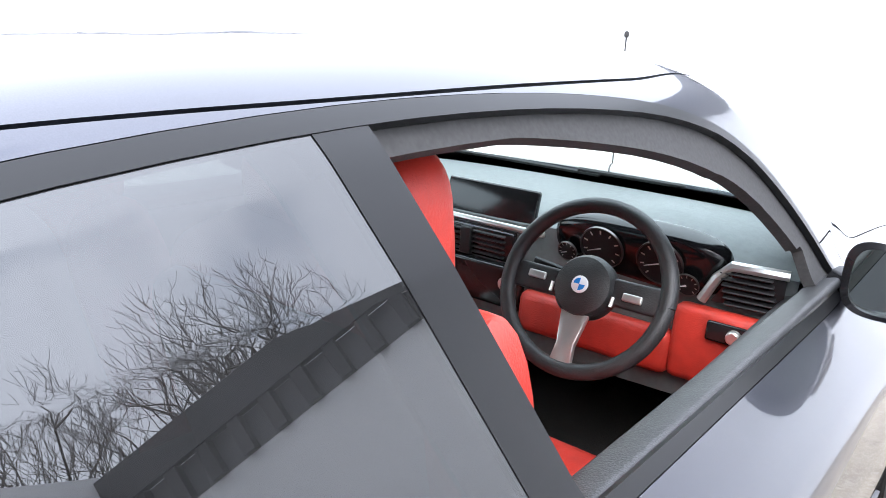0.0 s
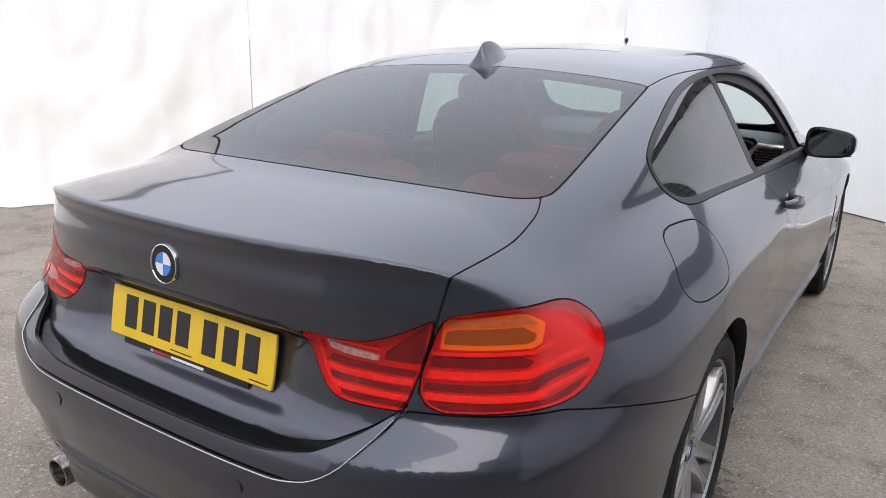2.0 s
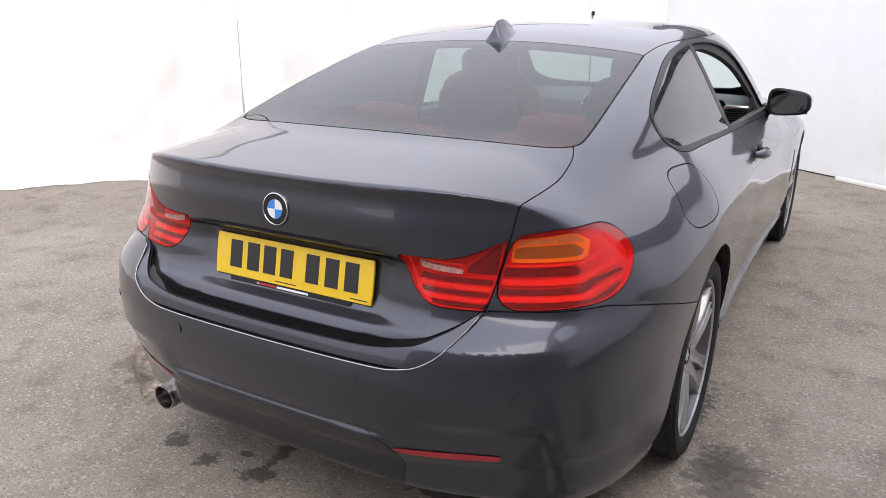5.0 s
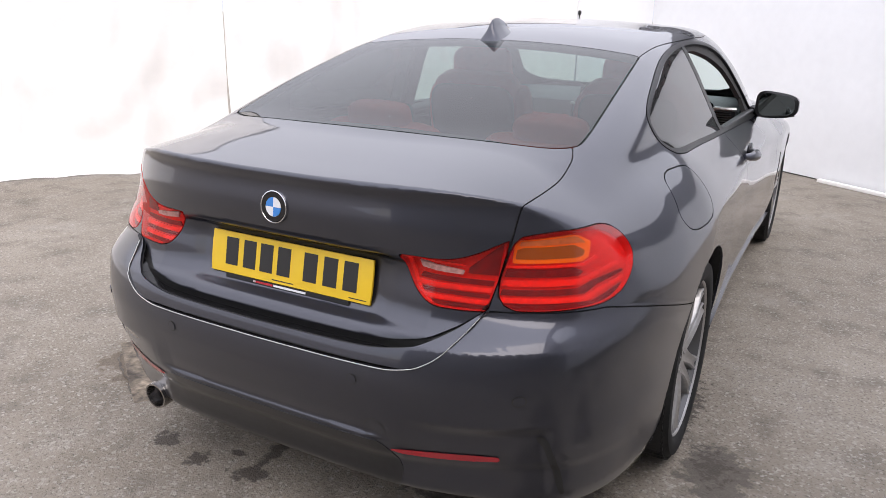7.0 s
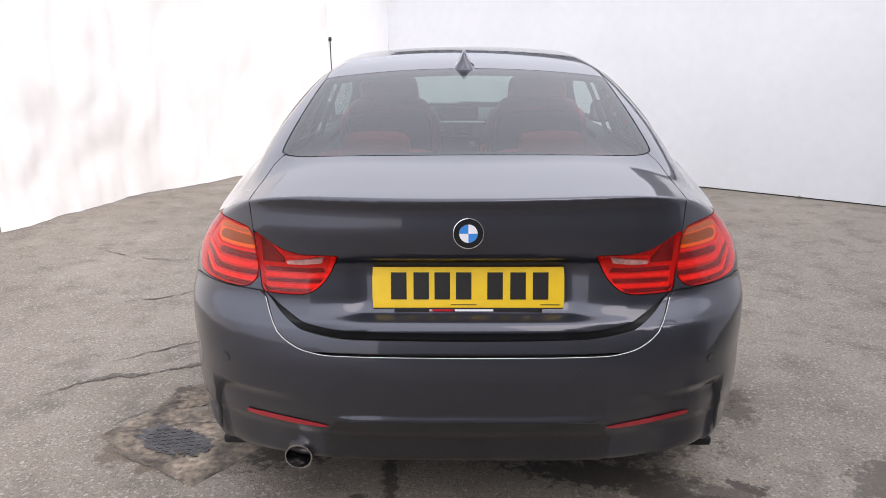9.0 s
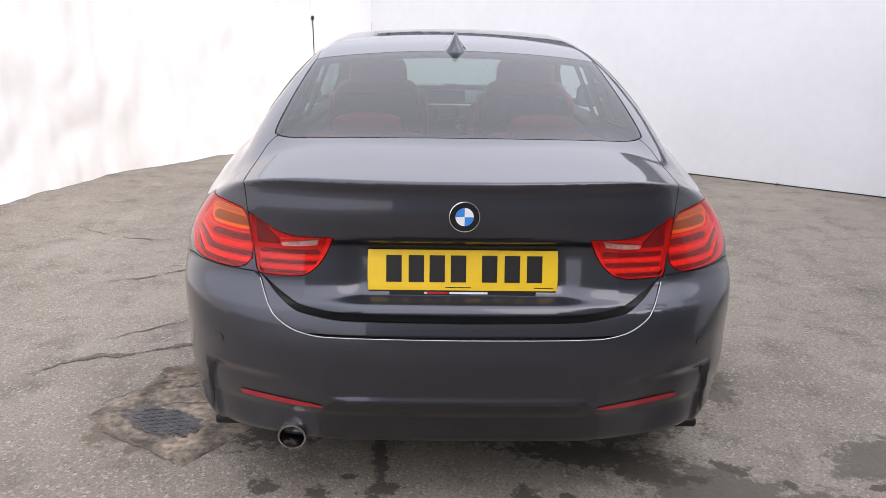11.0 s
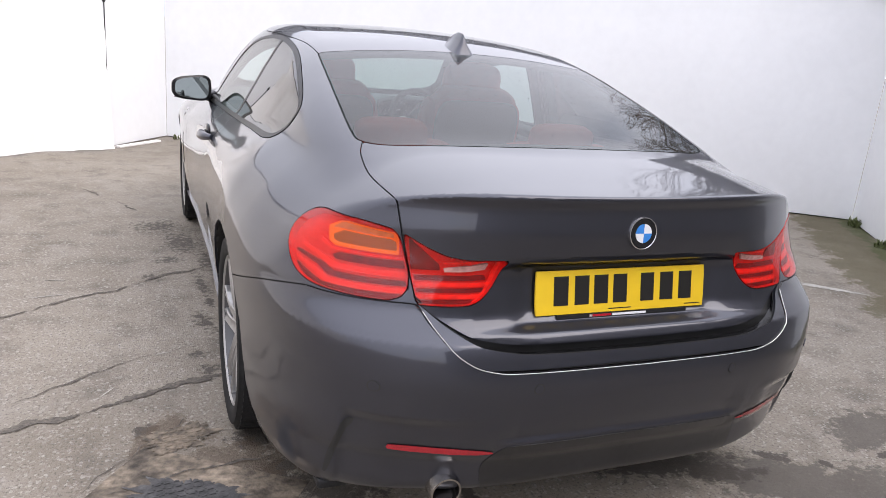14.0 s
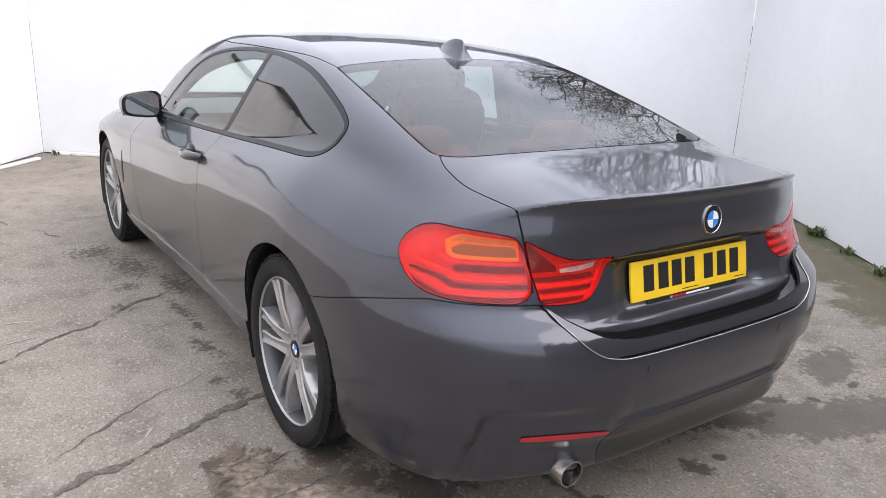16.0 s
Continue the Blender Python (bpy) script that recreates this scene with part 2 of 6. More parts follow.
NOSE = [(0.16, 4.50), (0.3, 4.60), (0.5, 4.64), (0.65, 4.61), (0.8, 4.50), (0.95, 4.3), (1.2, 4.1)]
DECK = [(0.0, 0.975), (0.155, 0.995), (0.243, 1.004), (0.40, 1.021), (0.555, 1.036), (0.9, 1.062), (1.09, 1.075), (1.5, 1.05), (2.0, 1.027), (3.05, 0.992), (3.4, 0.966), (3.57, 0.95), (4.0, 0.90), (4.4, 0.80), (4.64, 0.66)]
FALL = [(0.0, 0.68), (0.45, 0.66), (0.8, 0.51), (1.1, 0.445), (2.0, 0.425), (3.2, 0.40), (3.8, 0.30), (4.6, 0.30)]
ROOF = [(0.2, 0.90), (0.45, 0.995), (0.555, 1.038), (0.8, 1.117), (1.1, 1.206), (1.355, 1.274), (1.55, 1.312), (1.8, 1.338), (2.15, 1.352), (2.5, 1.345), (2.75, 1.313), (3.0, 1.223), (3.25, 1.092), (3.5, 0.938), (3.7, 0.81)]
WAIST = [(0.2, 0.60), (0.45, 0.66), (0.634, 0.70), (1.0, 0.744), (1.4, 0.757), (2.0, 0.750), (2.6, 0.742), (3.0, 0.730), (3.4, 0.69), (3.7, 0.62)]


def tub(x, y, z, tail):
    w = spl(z, HALF) * spl(y, PLAN)
    n = spl(z, BLUNT)
    yc = spl(z, tail)
    if tail is LID:
        # the plate stands in a shallow hollow between the lamps
        yc = yc + 0.044 * spl(z, [(0.640, 0), (0.652, 0.12), (0.676, 0.66), (0.70, 0.72), (0.74, 0.78), (0.785, 0.84), (0.806, 0.80), (0.826, 0.12), (0.842, 0)]) * spl(x, [(0.0, 1), (0.27, 1), (0.335, 0.5), (0.43, 0)])
    else:
        # the lower bumper lies a little deeper between the corner pods
        # and a ledge runs across under its middle
        yc = yc + (0.006 * spl(z, [(0.395, 0), (0.418, 1), (0.46, 0.6), (0.52, 0)]) - 0.005 * spl(z, [(0.30, 0), (0.37, 0.8), (0.398, 1), (0.412, 0)])) * spl(x, [(0.33, 1), (0.38, 0)])
        yc = yc + 0.020 * spl(z, [(0.20, 1), (0.44, 1), (0.475, 0)]) * spl(x, [(0.40, 0), (0.60, 1), (0.700, 1), (0.728, 0)])
    rear = np.maximum(0, 1.0 - y) / (1.0 - yc)
    front = np.maximum(0, y - 3.75) / (spl(z, NOSE) - 3.75)
    q = np.maximum(rear, front)
    # a soft ridge runs along the flank from the door handle to the tail lamp
    w = w - spl(z, [(0.26, 0), (0.40, 0.016), (0.50, 0.034), (0.58, 0.040), (0.66, 0.043), (0.72, 0.044), (0.80, 0.040), (0.87, 0.031), (0.96, 0.016)]) * spl(y, [(0.15, 1), (0.40, 0.9), (0.70, 0.4), (1.0, 0)])
    ridge = spl(y, [(0.3, 0.902), (1.0, 0.897), (1.7, 0.870), (2.4, 0.843), (3.6, 0.80)])
    w = w + 0.021 * np.exp(-np.abs(z - ridge) / 0.031) * spl(y, [(0.28, 0), (0.55, 0.9), (1.4, 1), (3.3, 1), (3.7, 0)])
    side = ((np.maximum(x, 0) / w) ** n + q**n) ** (1 / n) - 1
    top = z - (spl(y, DECK) - spl(y, FALL) * np.abs(x) ** 5.3)
    k = spl(x, [(0.0, 0.006), (0.55, 0.008), (0.75, 0.030)])
    return smax(smax(side * 0.9, top, k), 0.185 - z + 0.25 * np.maximum(0, 0.35 - y), 0.03)


def cabin(x, y, z):
    lean = x - (spl(y, WAIST) - 0.485 * (z - 0.95)) + 0.06 * np.maximum(z - 1.15, 0)
    crown = z - (spl(y, ROOF) - 0.10 * x * x)
    return np.maximum(smax(lean * 0.9, crown, 0.075), np.maximum(0.8 - z, np.maximum(0.40 - y, y - 3.62)))


def shell(x, y, z, tail=TAIL):
    x = np.abs(x)
    body = -smax(-tub(x, y, z, tail), -cabin(x, y, z), 0.028)
    for axle, r in ((AXLE_R, 0.362), (AXLE_F, 0.362)):
        body = np.maximum(body, np.minimum(r - np.hypot(y - axle, z - HUB_Z), x - 0.60))
    return body


def gradient(p, tail):
    e = 5e-4
    g = np.stack([shell(*(p + d).T, tail) - shell(*(p - d).T, tail) for d in np.eye(3) * e], 1)
    return g / (np.linalg.norm(g, axis=1, keepdims=True) + 1e-12)


def skin(tail, lo, hi, step=0.0125):
    """The surface of shell() between two corners: a net of quads, its knots drawn onto the surface."""
    axes = [np.arange(a, b + step, step) for a, b in zip(lo, hi)]
    gx, gy, gz = np.meshgrid(*axes, indexing="ij")
    # a coarse look first, then every knot near the surface
    few = tuple(slice(None, None, 4) for _ in range(3))
    rough = shell(gx[few].ravel(), gy[few].ravel(), gz[few].ravel(), tail).reshape(gx[few].shape)
    f = rough.repeat(4, 0).repeat(4, 1).repeat(4, 2)[: gx.shape[0], : gx.shape[1], : gx.shape[2]].copy()
    close = np.abs(f) < 7 * step
    f[close] = shell(gx[close], gy[close], gz[close], tail)
    s = f < 0
    dim = np.array(f.shape) - 1
    cell = np.zeros(tuple(dim), int)
    for i in (0, 1):
        for j in (0, 1):
            for k in (0, 1):
                cell += s[i : dim[0] + i, j : dim[1] + j, k : dim[2] + k]
    live = (cell > 0) & (cell < 8)
    index = np.full(live.shape, -1)
    index[live] = np.arange(live.sum())
    at = np.argwhere(live)
    total, count = np.zeros((len(at), 3)), np.zeros((len(at), 1))
    corners = [np.array(c) for c in ((0, 0, 0), (1, 0, 0), (0, 1, 0), (1, 1, 0), (0, 0, 1), (1, 0, 1), (0, 1, 1), (1, 1, 1))]
    for a in range(8):
        for b in range(a + 1, 8):
            if np.abs(corners[a] - corners[b]).sum() != 1:
                continue
            fa, fb = f[tuple((at + corners[a]).T)], f[tuple((at + corners[b]).T)]
            cross = (fa < 0) != (fb < 0)
            u = np.where(cross, fa / np.where(cross, fa - fb, 1), 0)[:, None]
            total += cross[:, None] * (corners[a] + u * (corners[b] - corners[a]))
            count += cross[:, None]
    verts = np.array(lo) + step * (at + total / count)
    faces = []
    for ax in range(3):
        b, c = (ax + 1) % 3, (ax + 2) % 3
        size = list(f.shape)
        size[ax] -= 1
        sl0, sl1 = [slice(None)] * 3, [slice(None)] * 3
        sl0[ax], sl1[ax] = slice(0, -1), slice(1, None)
        s0, s1 = s[tuple(sl0)], s[tuple(sl1)]
        e = np.argwhere(s0 != s1)
        e = e[(e[:, b] > 0) & (e[:, c] > 0) & (e[:, b] < dim[b]) & (e[:, c] < dim[c])]
        ring = []
        for db, dc in ((-1, -1), (0, -1), (0, 0), (-1, 0)):
            o = e.copy()
            o[:, b] += db
            o[:, c] += dc
            ring.append(index[tuple(o.T)])
        ring = np.stack(ring, 1)
        flip = ~s0[tuple(e.T)]
        ring[flip] = ring[flip][:, ::-1]
        faces.append(ring)
    faces = np.concatenate(faces)
    for _ in range(2):
        # even the net out a little, then draw it back onto the surface
        near, n = np.zeros_like(verts), np.zeros((len(verts), 1))
        for k in range(4):
            np.add.at(near, faces[:, k], verts[faces[:, (k + 1) % 4]] + verts[faces[:, k - 1]])
            np.add.at(n, faces[:, k], 2)
        g = gradient(verts, tail)
        move = near / np.maximum(n, 1) - verts
        move -= g * (move * g).sum(1, keepdims=True)
        verts = verts + 0.5 * move
        for _ in range(3):
            e = 5e-4
            raw = np.stack([shell(*(verts + d).T, tail) - shell(*(verts - d).T, tail) for d in np.eye(3) * e], 1) / (2 * e)
            f0 = shell(*verts.T, tail)[:, None]
            verts = verts - np.clip(f0 * raw / ((raw**2).sum(1, keepdims=True) + 0.05), -0.01, 0.01)
    return verts, np.concatenate([faces, np.full((len(faces), 6), -1)], 1)


def pad(faces):
    out = np.full((len(faces), 10), -1)
    for i, q in enumerate(faces):
        out[i, : len(q)] = q
    return out


def cut(mesh, value):
    """The part of a mesh where value(points) is more than 0, with a clean edge."""
    verts, faces = mesh
    if not len(faces):
        return mesh
    f = value(*verts.T)
    f = np.where(np.abs(f) < 1e-6, 1e-6, f)
    ok = np.append(f > 0, False)
    real = faces >= 0
    count = (ok[faces] & real).sum(1)
    whole = count == real.sum(1)
    pts, made, out = [], {}, []
    n0 = len(verts)
    for q in faces[(count > 0) & ~whole]:
        q = [int(i) for i in q if i >= 0]
        ring = []
        for a, b in zip(q, q[1:] + q[:1]):
            if ok[a]:
                ring.append(a)
            if ok[a] != ok[b]:
                key = (min(a, b), max(a, b))
                if key not in made:
                    made[key] = n0 + len(pts)
                    u = f[a] / (f[a] - f[b])
                    pts.append(verts[a] + u * (verts[b] - verts[a]))
                ring.append(made[key])
        if 2 < len(ring) <= 10:
            out.append(ring)
    faces = np.concatenate([faces[whole], pad(out)]) if out else faces[whole]
    verts = np.concatenate([verts, np.array(pts)]) if pts else verts
    used = np.unique(faces[faces >= 0])
    to = np.full(len(verts) + 1, -1)
    to[used] = np.arange(len(used))
    return verts[used].reshape(-1, 3), to[faces]


def refine(mesh, rounds=1):
    """The same surface in smaller quads."""
    for _ in range(rounds):
        verts, faces = mesh
        pts, made, out = list(verts), {}, []
        for q in faces:
            q = [int(i) for i in q if i >= 0]
            mids = []
            for a, b in zip(q, q[1:] + q[:1]):
                key = (min(a, b), max(a, b))
                if key not in made:
                    made[key] = len(pts)
                    pts.append((verts[a] + verts[b]) / 2)
                mids.append(made[key])
            mid = len(pts)
            pts.append(verts[q].mean(0))
            out += [(q[k], mids[k], mid, mids[k - 1]) for k in range(len(q))]
        mesh = np.array(pts), pad(out)
    return mesh


def panel(name, mesh, mat, parent, label="", tail=TAIL, lift=0.0, edge=0.010):
    """A panel of the skin, lifted or sunk, with its edges turned inward."""
    verts, faces = mesh
    faces = [tuple(int(i) for i in q if i >= 0) for q in faces]
    g = gradient(verts, tail)
    verts = verts + lift * g
    pts, normals, out = list(verts), list(g), list(faces)
    if edge:
        seen = {}
        for q in faces:
            for a, b in zip(q, q[1:] + q[:1]):
                seen[(a, b)] = q
        rim = [(a, b) for a, b in seen if (b, a) not in seen]
        for a, b in rim:
            na, nb = verts[a] - edge * g[a], verts[b] - edge * g[b]
            side = np.cross(verts[b] - verts[a], -g[a])
            side = -math.copysign(1, edge) * side / (np.linalg.norm(side) + 1e-9)
            i = len(pts)
            pts += [verts[a], verts[b], nb, na]
            normals += [side] * 4
            out.append((i + 1, i, i + 3, i + 2))
    return link(name, pts, out, mat, parent, label, normals=normals)


# outlines of openings and panels
def arc(x, y):
    return np.abs(x) + 0.7 * np.maximum(y - 0.235, 0)


LAMP_OUT = smooth_loop([(0.563, 0.729), (0.594, 0.886), (0.68, 0.897), (0.78, 0.904), (0.88, 0.901), (0.945, 0.874), (0.980, 0.838), (0.976, 0.803), (0.935, 0.757), (0.86, 0.735), (0.72, 0.730)])
LAMP_IN = smooth_loop([(0.342, 0.832), (0.46, 0.829), (0.52, 0.847), (0.584, 0.882), (0.588, 0.880), (0.561, 0.727), (0.553, 0.723), (0.50, 0.721), (0.425, 0.722), (0.378, 0.760), (0.346, 0.827)])
WINDOWS = smooth_loop([(1.000, 1.072), (1.016, 1.030), (1.052, 0.985), (1.11, 0.962), (1.35, 0.952), (1.9, 0.925), (2.6, 0.900), (3.02, 0.884), (3.09, 0.895), (2.93, 1.06), (2.72, 1.195), (2.5, 1.250), (2.2, 1.275), (1.9, 1.277), (1.6, 1.256), (1.38, 1.218), (1.15, 1.146), (1.04, 1.102)])
REAR_GLASS = smooth_loop([(0, 0.548), (0.3, 0.556), (0.50, 0.588), (0.592, 0.640), (0.60, 0.70), (0.588, 0.95), (0.563, 1.33), (0.556, 1.341), (0.3, 1.352), (0, 1.355), (-0.3, 1.352), (-0.556, 1.341), (-0.563, 1.33), (-0.588, 0.95), (-0.60, 0.70), (-0.592, 0.640), (-0.50, 0.588), (-0.3, 0.556)])
SCREEN_GLASS = smooth_loop([(-0.50, 2.74), (0, 2.71), (0.50, 2.74), (0.60, 3.0), (0.67, 3.36), (0.3, 3.47), (0, 3.49), (-0.3, 3.47), (-0.67, 3.36), (-0.60, 3.0)])


def lid_value(x, y, z):
    a = np.abs(x)
    edge = np.where(z < 0.956, spl(z, [(0.70, 0.560), (0.722, 0.562), (0.88, 0.589), (0.957, 0.600)]), spl(y, [(0.2, 0.600), (0.45, 0.612), (0.57, 0.604), (0.66, 0.575)]))
    low = z - spl(a, [(0.0, 0.630), (0.30, 0.634), (0.42, 0.650), (0.50, 0.685), (0.555, 0.726), (0.6, 0.765)])
    return np.minimum(np.minimum(edge - a, low), np.minimum(0.9 - y, np.where(z > 1.0, -inside(x, y, REAR_GLASS), 1)))


def bumper_top(x, y):
    a = np.abs(x)
    mid = spl(a, [(0.0, 0.589), (0.36, 0.592), (0.43, 0.603), (0.49, 0.635), (0.535, 0.688), (0.562, 0.725), (0.60, 0.7265), (0.9, 0.7265)])
    return np.where(y > 0.36, spl(y, [(0.36, 0.7265), (0.40, 0.718), (0.53, 0.687), (0.80, 0.611), (1.2, 0.52)]), mid)


def lamps_value(x, y, z):
    return np.maximum(inside(arc(x, y), z, LAMP_OUT), inside(np.abs(x), z + np.where(y > 0.5, 5, 0), LAMP_IN))


def windows_value(x, y, z):
    return np.where((np.abs(x) > 0.45) & (z > 0.85), inside(y, z, WINDOWS), -1)


def glass_value(x, y, z):
    return np.maximum(np.where(z > 0.98, inside(x, y, REAR_GLASS), -1), np.where(z > 0.93, inside(x, y, SCREEN_GLASS), -1))


def pillar_at(z):
    return 1.975 - 0.36 * (z - 0.936)


def door_value(x, y, z):
    rear = y - spl(z, [(0.25, 2.06), (0.40, 2.02), (0.7, 1.985), (0.95, 1.965)])
    front = spl(z, [(0.25, 3.12), (0.9, 3.16)]) - y
    return np.minimum(np.minimum(rear, front), np.minimum(z - 0.30, 0.975 - z)) + np.where(np.abs(x) > 0.6, 0, -1)


FLAP = smooth_loop([(0.878, 0.945), (0.845, 0.885), (0.803, 0.842), (0.840, 0.800), (0.99, 0.798), (1.065, 0.815), (1.102, 0.885), (1.085, 0.935), (1.04, 0.947)])
GAP = 0.0016

car = thing("car", "dark grey metallic two-door coupe parked on stained asphalt", "car")
SKIN = skin(TAIL, (-0.9875, -0.05, 0.15), (0.9875, 4.75, 1.42))
LID_SKIN = skin(LID, (-0.7, 0.02, 0.56), (0.7, 0.75, 1.09), 0.0085)
BODY = cut(SKIN, lambda x, y, z: z - 0.18)
for axle in (AXLE_R, AXLE_F):
    BODY = cut(BODY, lambda x, y, z: np.maximum(np.hypot(y - axle, z - HUB_Z) - 0.373, 0.45 - np.abs(x)))
no_glass = cut(cut(BODY, lambda *p: -glass_value(*p) - 0.001), lambda *p: -windows_value(*p) - 0.001)
no_lid = cut(cut(no_glass, lambda *p: -lid_value(*p) - GAP), lambda *p: -lamps_value(*p) - GAP)

# painted panels
TAIL_END = 1.2
bumper = cut(cut(cut(BODY, lambda x, y, z: bumper_top(x, y) - z - GAP), lambda x, y, z: TAIL_END - y), lambda x, y, z: 0.78 - z)
panel("rear_bumper", cut(bumper, lambda x, y, z: 1.06 - y), PAINT, car, "painted rear bumper with parking sensors")
lid = cut(cut(cut(LID_SKIN, lambda *p: lid_value(*p) - GAP), lambda *p: -lamps_value(*p) - GAP), lambda x, y, z: 0.8 - y)
panel("boot_lid", lid, PAINT, car, tail=LID)
above = cut(no_lid, lambda x, y, z: np.where(y < 1.08, z - bumper_top(x, y) - GAP, 1))
above = cut(above, lambda x, y, z: np.where(y < 0.6, z - 0.6, 1))


def roof_value(x, y, z):
    side = spl(y, [(1.3, 0.557), (1.8, 0.575), (2.4, 0.565), (2.75, 0.53)]) - np.abs(x)
    return np.minimum(np.minimum(side, z - 1.2), 2.76 - y)


def bonnet_value(x, y, z):
    return np.minimum(np.minimum(spl(y, [(3.2, 0.70), (3.9, 0.72), (4.4, 0.62)]) - np.abs(x), z - 0.74), np.minimum(y - 3.2, 4.5 - y))


panel("roof", cut(above, lambda *p: roof_value(*p) - GAP), PAINT, car)
panel("bonnet", cut(above, lambda *p: bonnet_value(*p) - GAP), PAINT, car)
rest = cut(cut(above, lambda *p: -roof_value(*p) - GAP), lambda *p: -bonnet_value(*p) - GAP)
for s, hand in ((1, "right"), (-1, "left")):
    half = cut(rest, lambda x, y, z: s * x)
    body_side = cut(half, lambda *p: -door_value(*p) - GAP)
    quarter = cut(body_side, lambda x, y, z: 3.16 - y - np.where(z > 0.99, -0.6, 0))
    if s > 0:
        flap = cut(quarter, lambda x, y, z: np.where(x > 0.5, inside(y, z, FLAP), -1) - GAP)
        panel("fuel_flap", flap, PAINT, car)
        quarter = cut(quarter, lambda x, y, z: -np.where(x > 0.5, inside(y, z, FLAP), -1) - GAP)
    panel("rear_quarter_panel", quarter, PAINT, car)
    panel("front_wing", cut(body_side, lambda x, y, z: -(3.16 - y - np.where(z > 0.99, -0.6, 0)) - GAP), PAINT, car)
    door = panel("door", cut(half, lambda *p: door_value(*p) - GAP), PAINT, car)

for s in (1, -1):
    skirt = cut(cut(BODY, lambda x, y, z: np.minimum(s * x - 0.5, np.minimum(y - 1.44, 3.46 - y))), lambda x, y, z: spl(y, [(1.44, 0.300), (2.2, 0.290), (3.46, 0.275)]) - z)
    panel("side_skirt", skirt, PAINT, car, "painted sill skirt between the wheels", lift=0.010, edge=0.014)

# a dark liner under the shut lines, and the lining of the cabin
liner = cut(cut(SKIN, lambda *p: -glass_value(*p) + 0.01), lambda *p: -windows_value(*p) + 0.012)
liner = cut(liner, lambda x, y, z: np.where(y < 0.7, np.minimum(-lid_value(x, y, z), -0.001 - lamps_value(x, y, z)), 1))
panel("inner_shell", liner, RUBBER, car, "dark inner shell behind the panel gaps", lift=-0.009, edge=0)
panel("boot_inner", cut(cut(cut(LID_SKIN, lambda x, y, z: 0.62 - np.abs(x)), lambda x, y, z: 0.6 - y), lambda *p: -0.001 - lamps_value(*p)), RUBBER, car, tail=LID, lift=-0.010, edge=0)
lining = cut(cut(cut(SKIN, lambda x, y, z: z - 0.86), lambda x, y, z: np.minimum(y - 0.7, 3.4 - y)), lambda *p: np.minimum(-glass_value(*p) + 0.006, -windows_value(*p) + 0.004))
lining = cut(lining, lambda x, y, z: -inside(x, y, SCREEN_GLASS) - np.where(z < 0.95, 1, 0))
panel("headlining", lining, LINING, car, "dark grey roof and pillar lining", lift=-0.028, edge=0)

# glass and its black surrounds
panel("rear_window", cut(BODY, lambda x, y, z: np.where(z > 0.98, inside(x, y, REAR_GLASS), -1) - 0.004), GLASS_REAR, car, "rear window with rain drops", edge=0.004)
panel("windscreen", cut(BODY, lambda x, y, z: np.where(z > 0.93, inside(x, y, SCREEN_GLASS), -1) - 0.003), GLASS_CLEAR, car, edge=0.004)
for s in (1, -1):
    opening = cut(BODY, lambda x, y, z: np.where(s * x > 0, windows_value(x, y, z), -1) - 0.0005)
    trim = cut(opening, lambda x, y, z: 0.015 - windows_value(x, y, z))
    panel("window_surround", trim, TRIM, car, "satin black window surround", lift=0.002, edge=0.012)
    bar = cut(cut(opening, lambda x, y, z: windows_value(x, y, z) - 0.0152), lambda x, y, z: (0.030 if s > 0 else 0.021) - np.abs(y - pillar_at(z) - (-0.004 if s > 0 else 0.008)))
    panel("window_pillar", bar, TRIM, car, lift=0.001, edge=0.012)
    seal = cut(cut(opening, lambda x, y, z: 0.036 + spl(y, [(2.1, 0), (2.6, 0.034)]) - windows_value(x, y, z)), lambda x, y, z: np.minimum(y - pillar_at(z) + 0.03, np.maximum(z - 0.99, y - 2.93)))
    panel("door_frame_lining", seal, LINING, car, lift=-0.012, edge=0.02)
    post = cut(opening, lambda x, y, z: 0.045 - np.abs(y - pillar_at(z) + 0.012))
    panel("pillar_lining", post, LINING, car, lift=-0.038, edge=0.006)
    pane = cut(opening, lambda x, y, z: windows_value(x, y, z) - 0.0152)
    panel("quarter_window", cut(pane, lambda x, y, z: pillar_at(z) - (0.0345 if s > 0 else 0.0135) - y), GLASS_DARK, car, "dark tinted fixed side window", edge=0.004)
    if s < 0:
        panel("door_window", cut(pane, lambda x, y, z: y - pillar_at(z) - 0.0295), GLASS_CLEAR, car, "closed side window", edge=0.004)


# ---------------------------------------------------------------- small shape helpers
def rounded(bm, m, sx, sy, sz, r, seg=3):
    tmp = bmesh.new()
    bmesh.ops.create_cube(tmp, size=1, matrix=Matrix.Diagonal((sx, sy, sz, 1)))
    if r:
        bmesh.ops.bevel(tmp, geom=tmp.edges[:] + tmp.verts[:], offset=min(r, 0.49 * min(sx, sy, sz)), segments=seg, profile=0.5, affect="EDGES")
    return join(bm, tmp, m)


def join(bm, tmp, m=Matrix()):
    tmp.verts.index_update()
    at = [bm.verts.new(m @ v.co) for v in tmp.verts]
    for f in tmp.faces:
        bm.faces.new([at[v.index] for v in f.verts])
    tmp.free()
    return bm


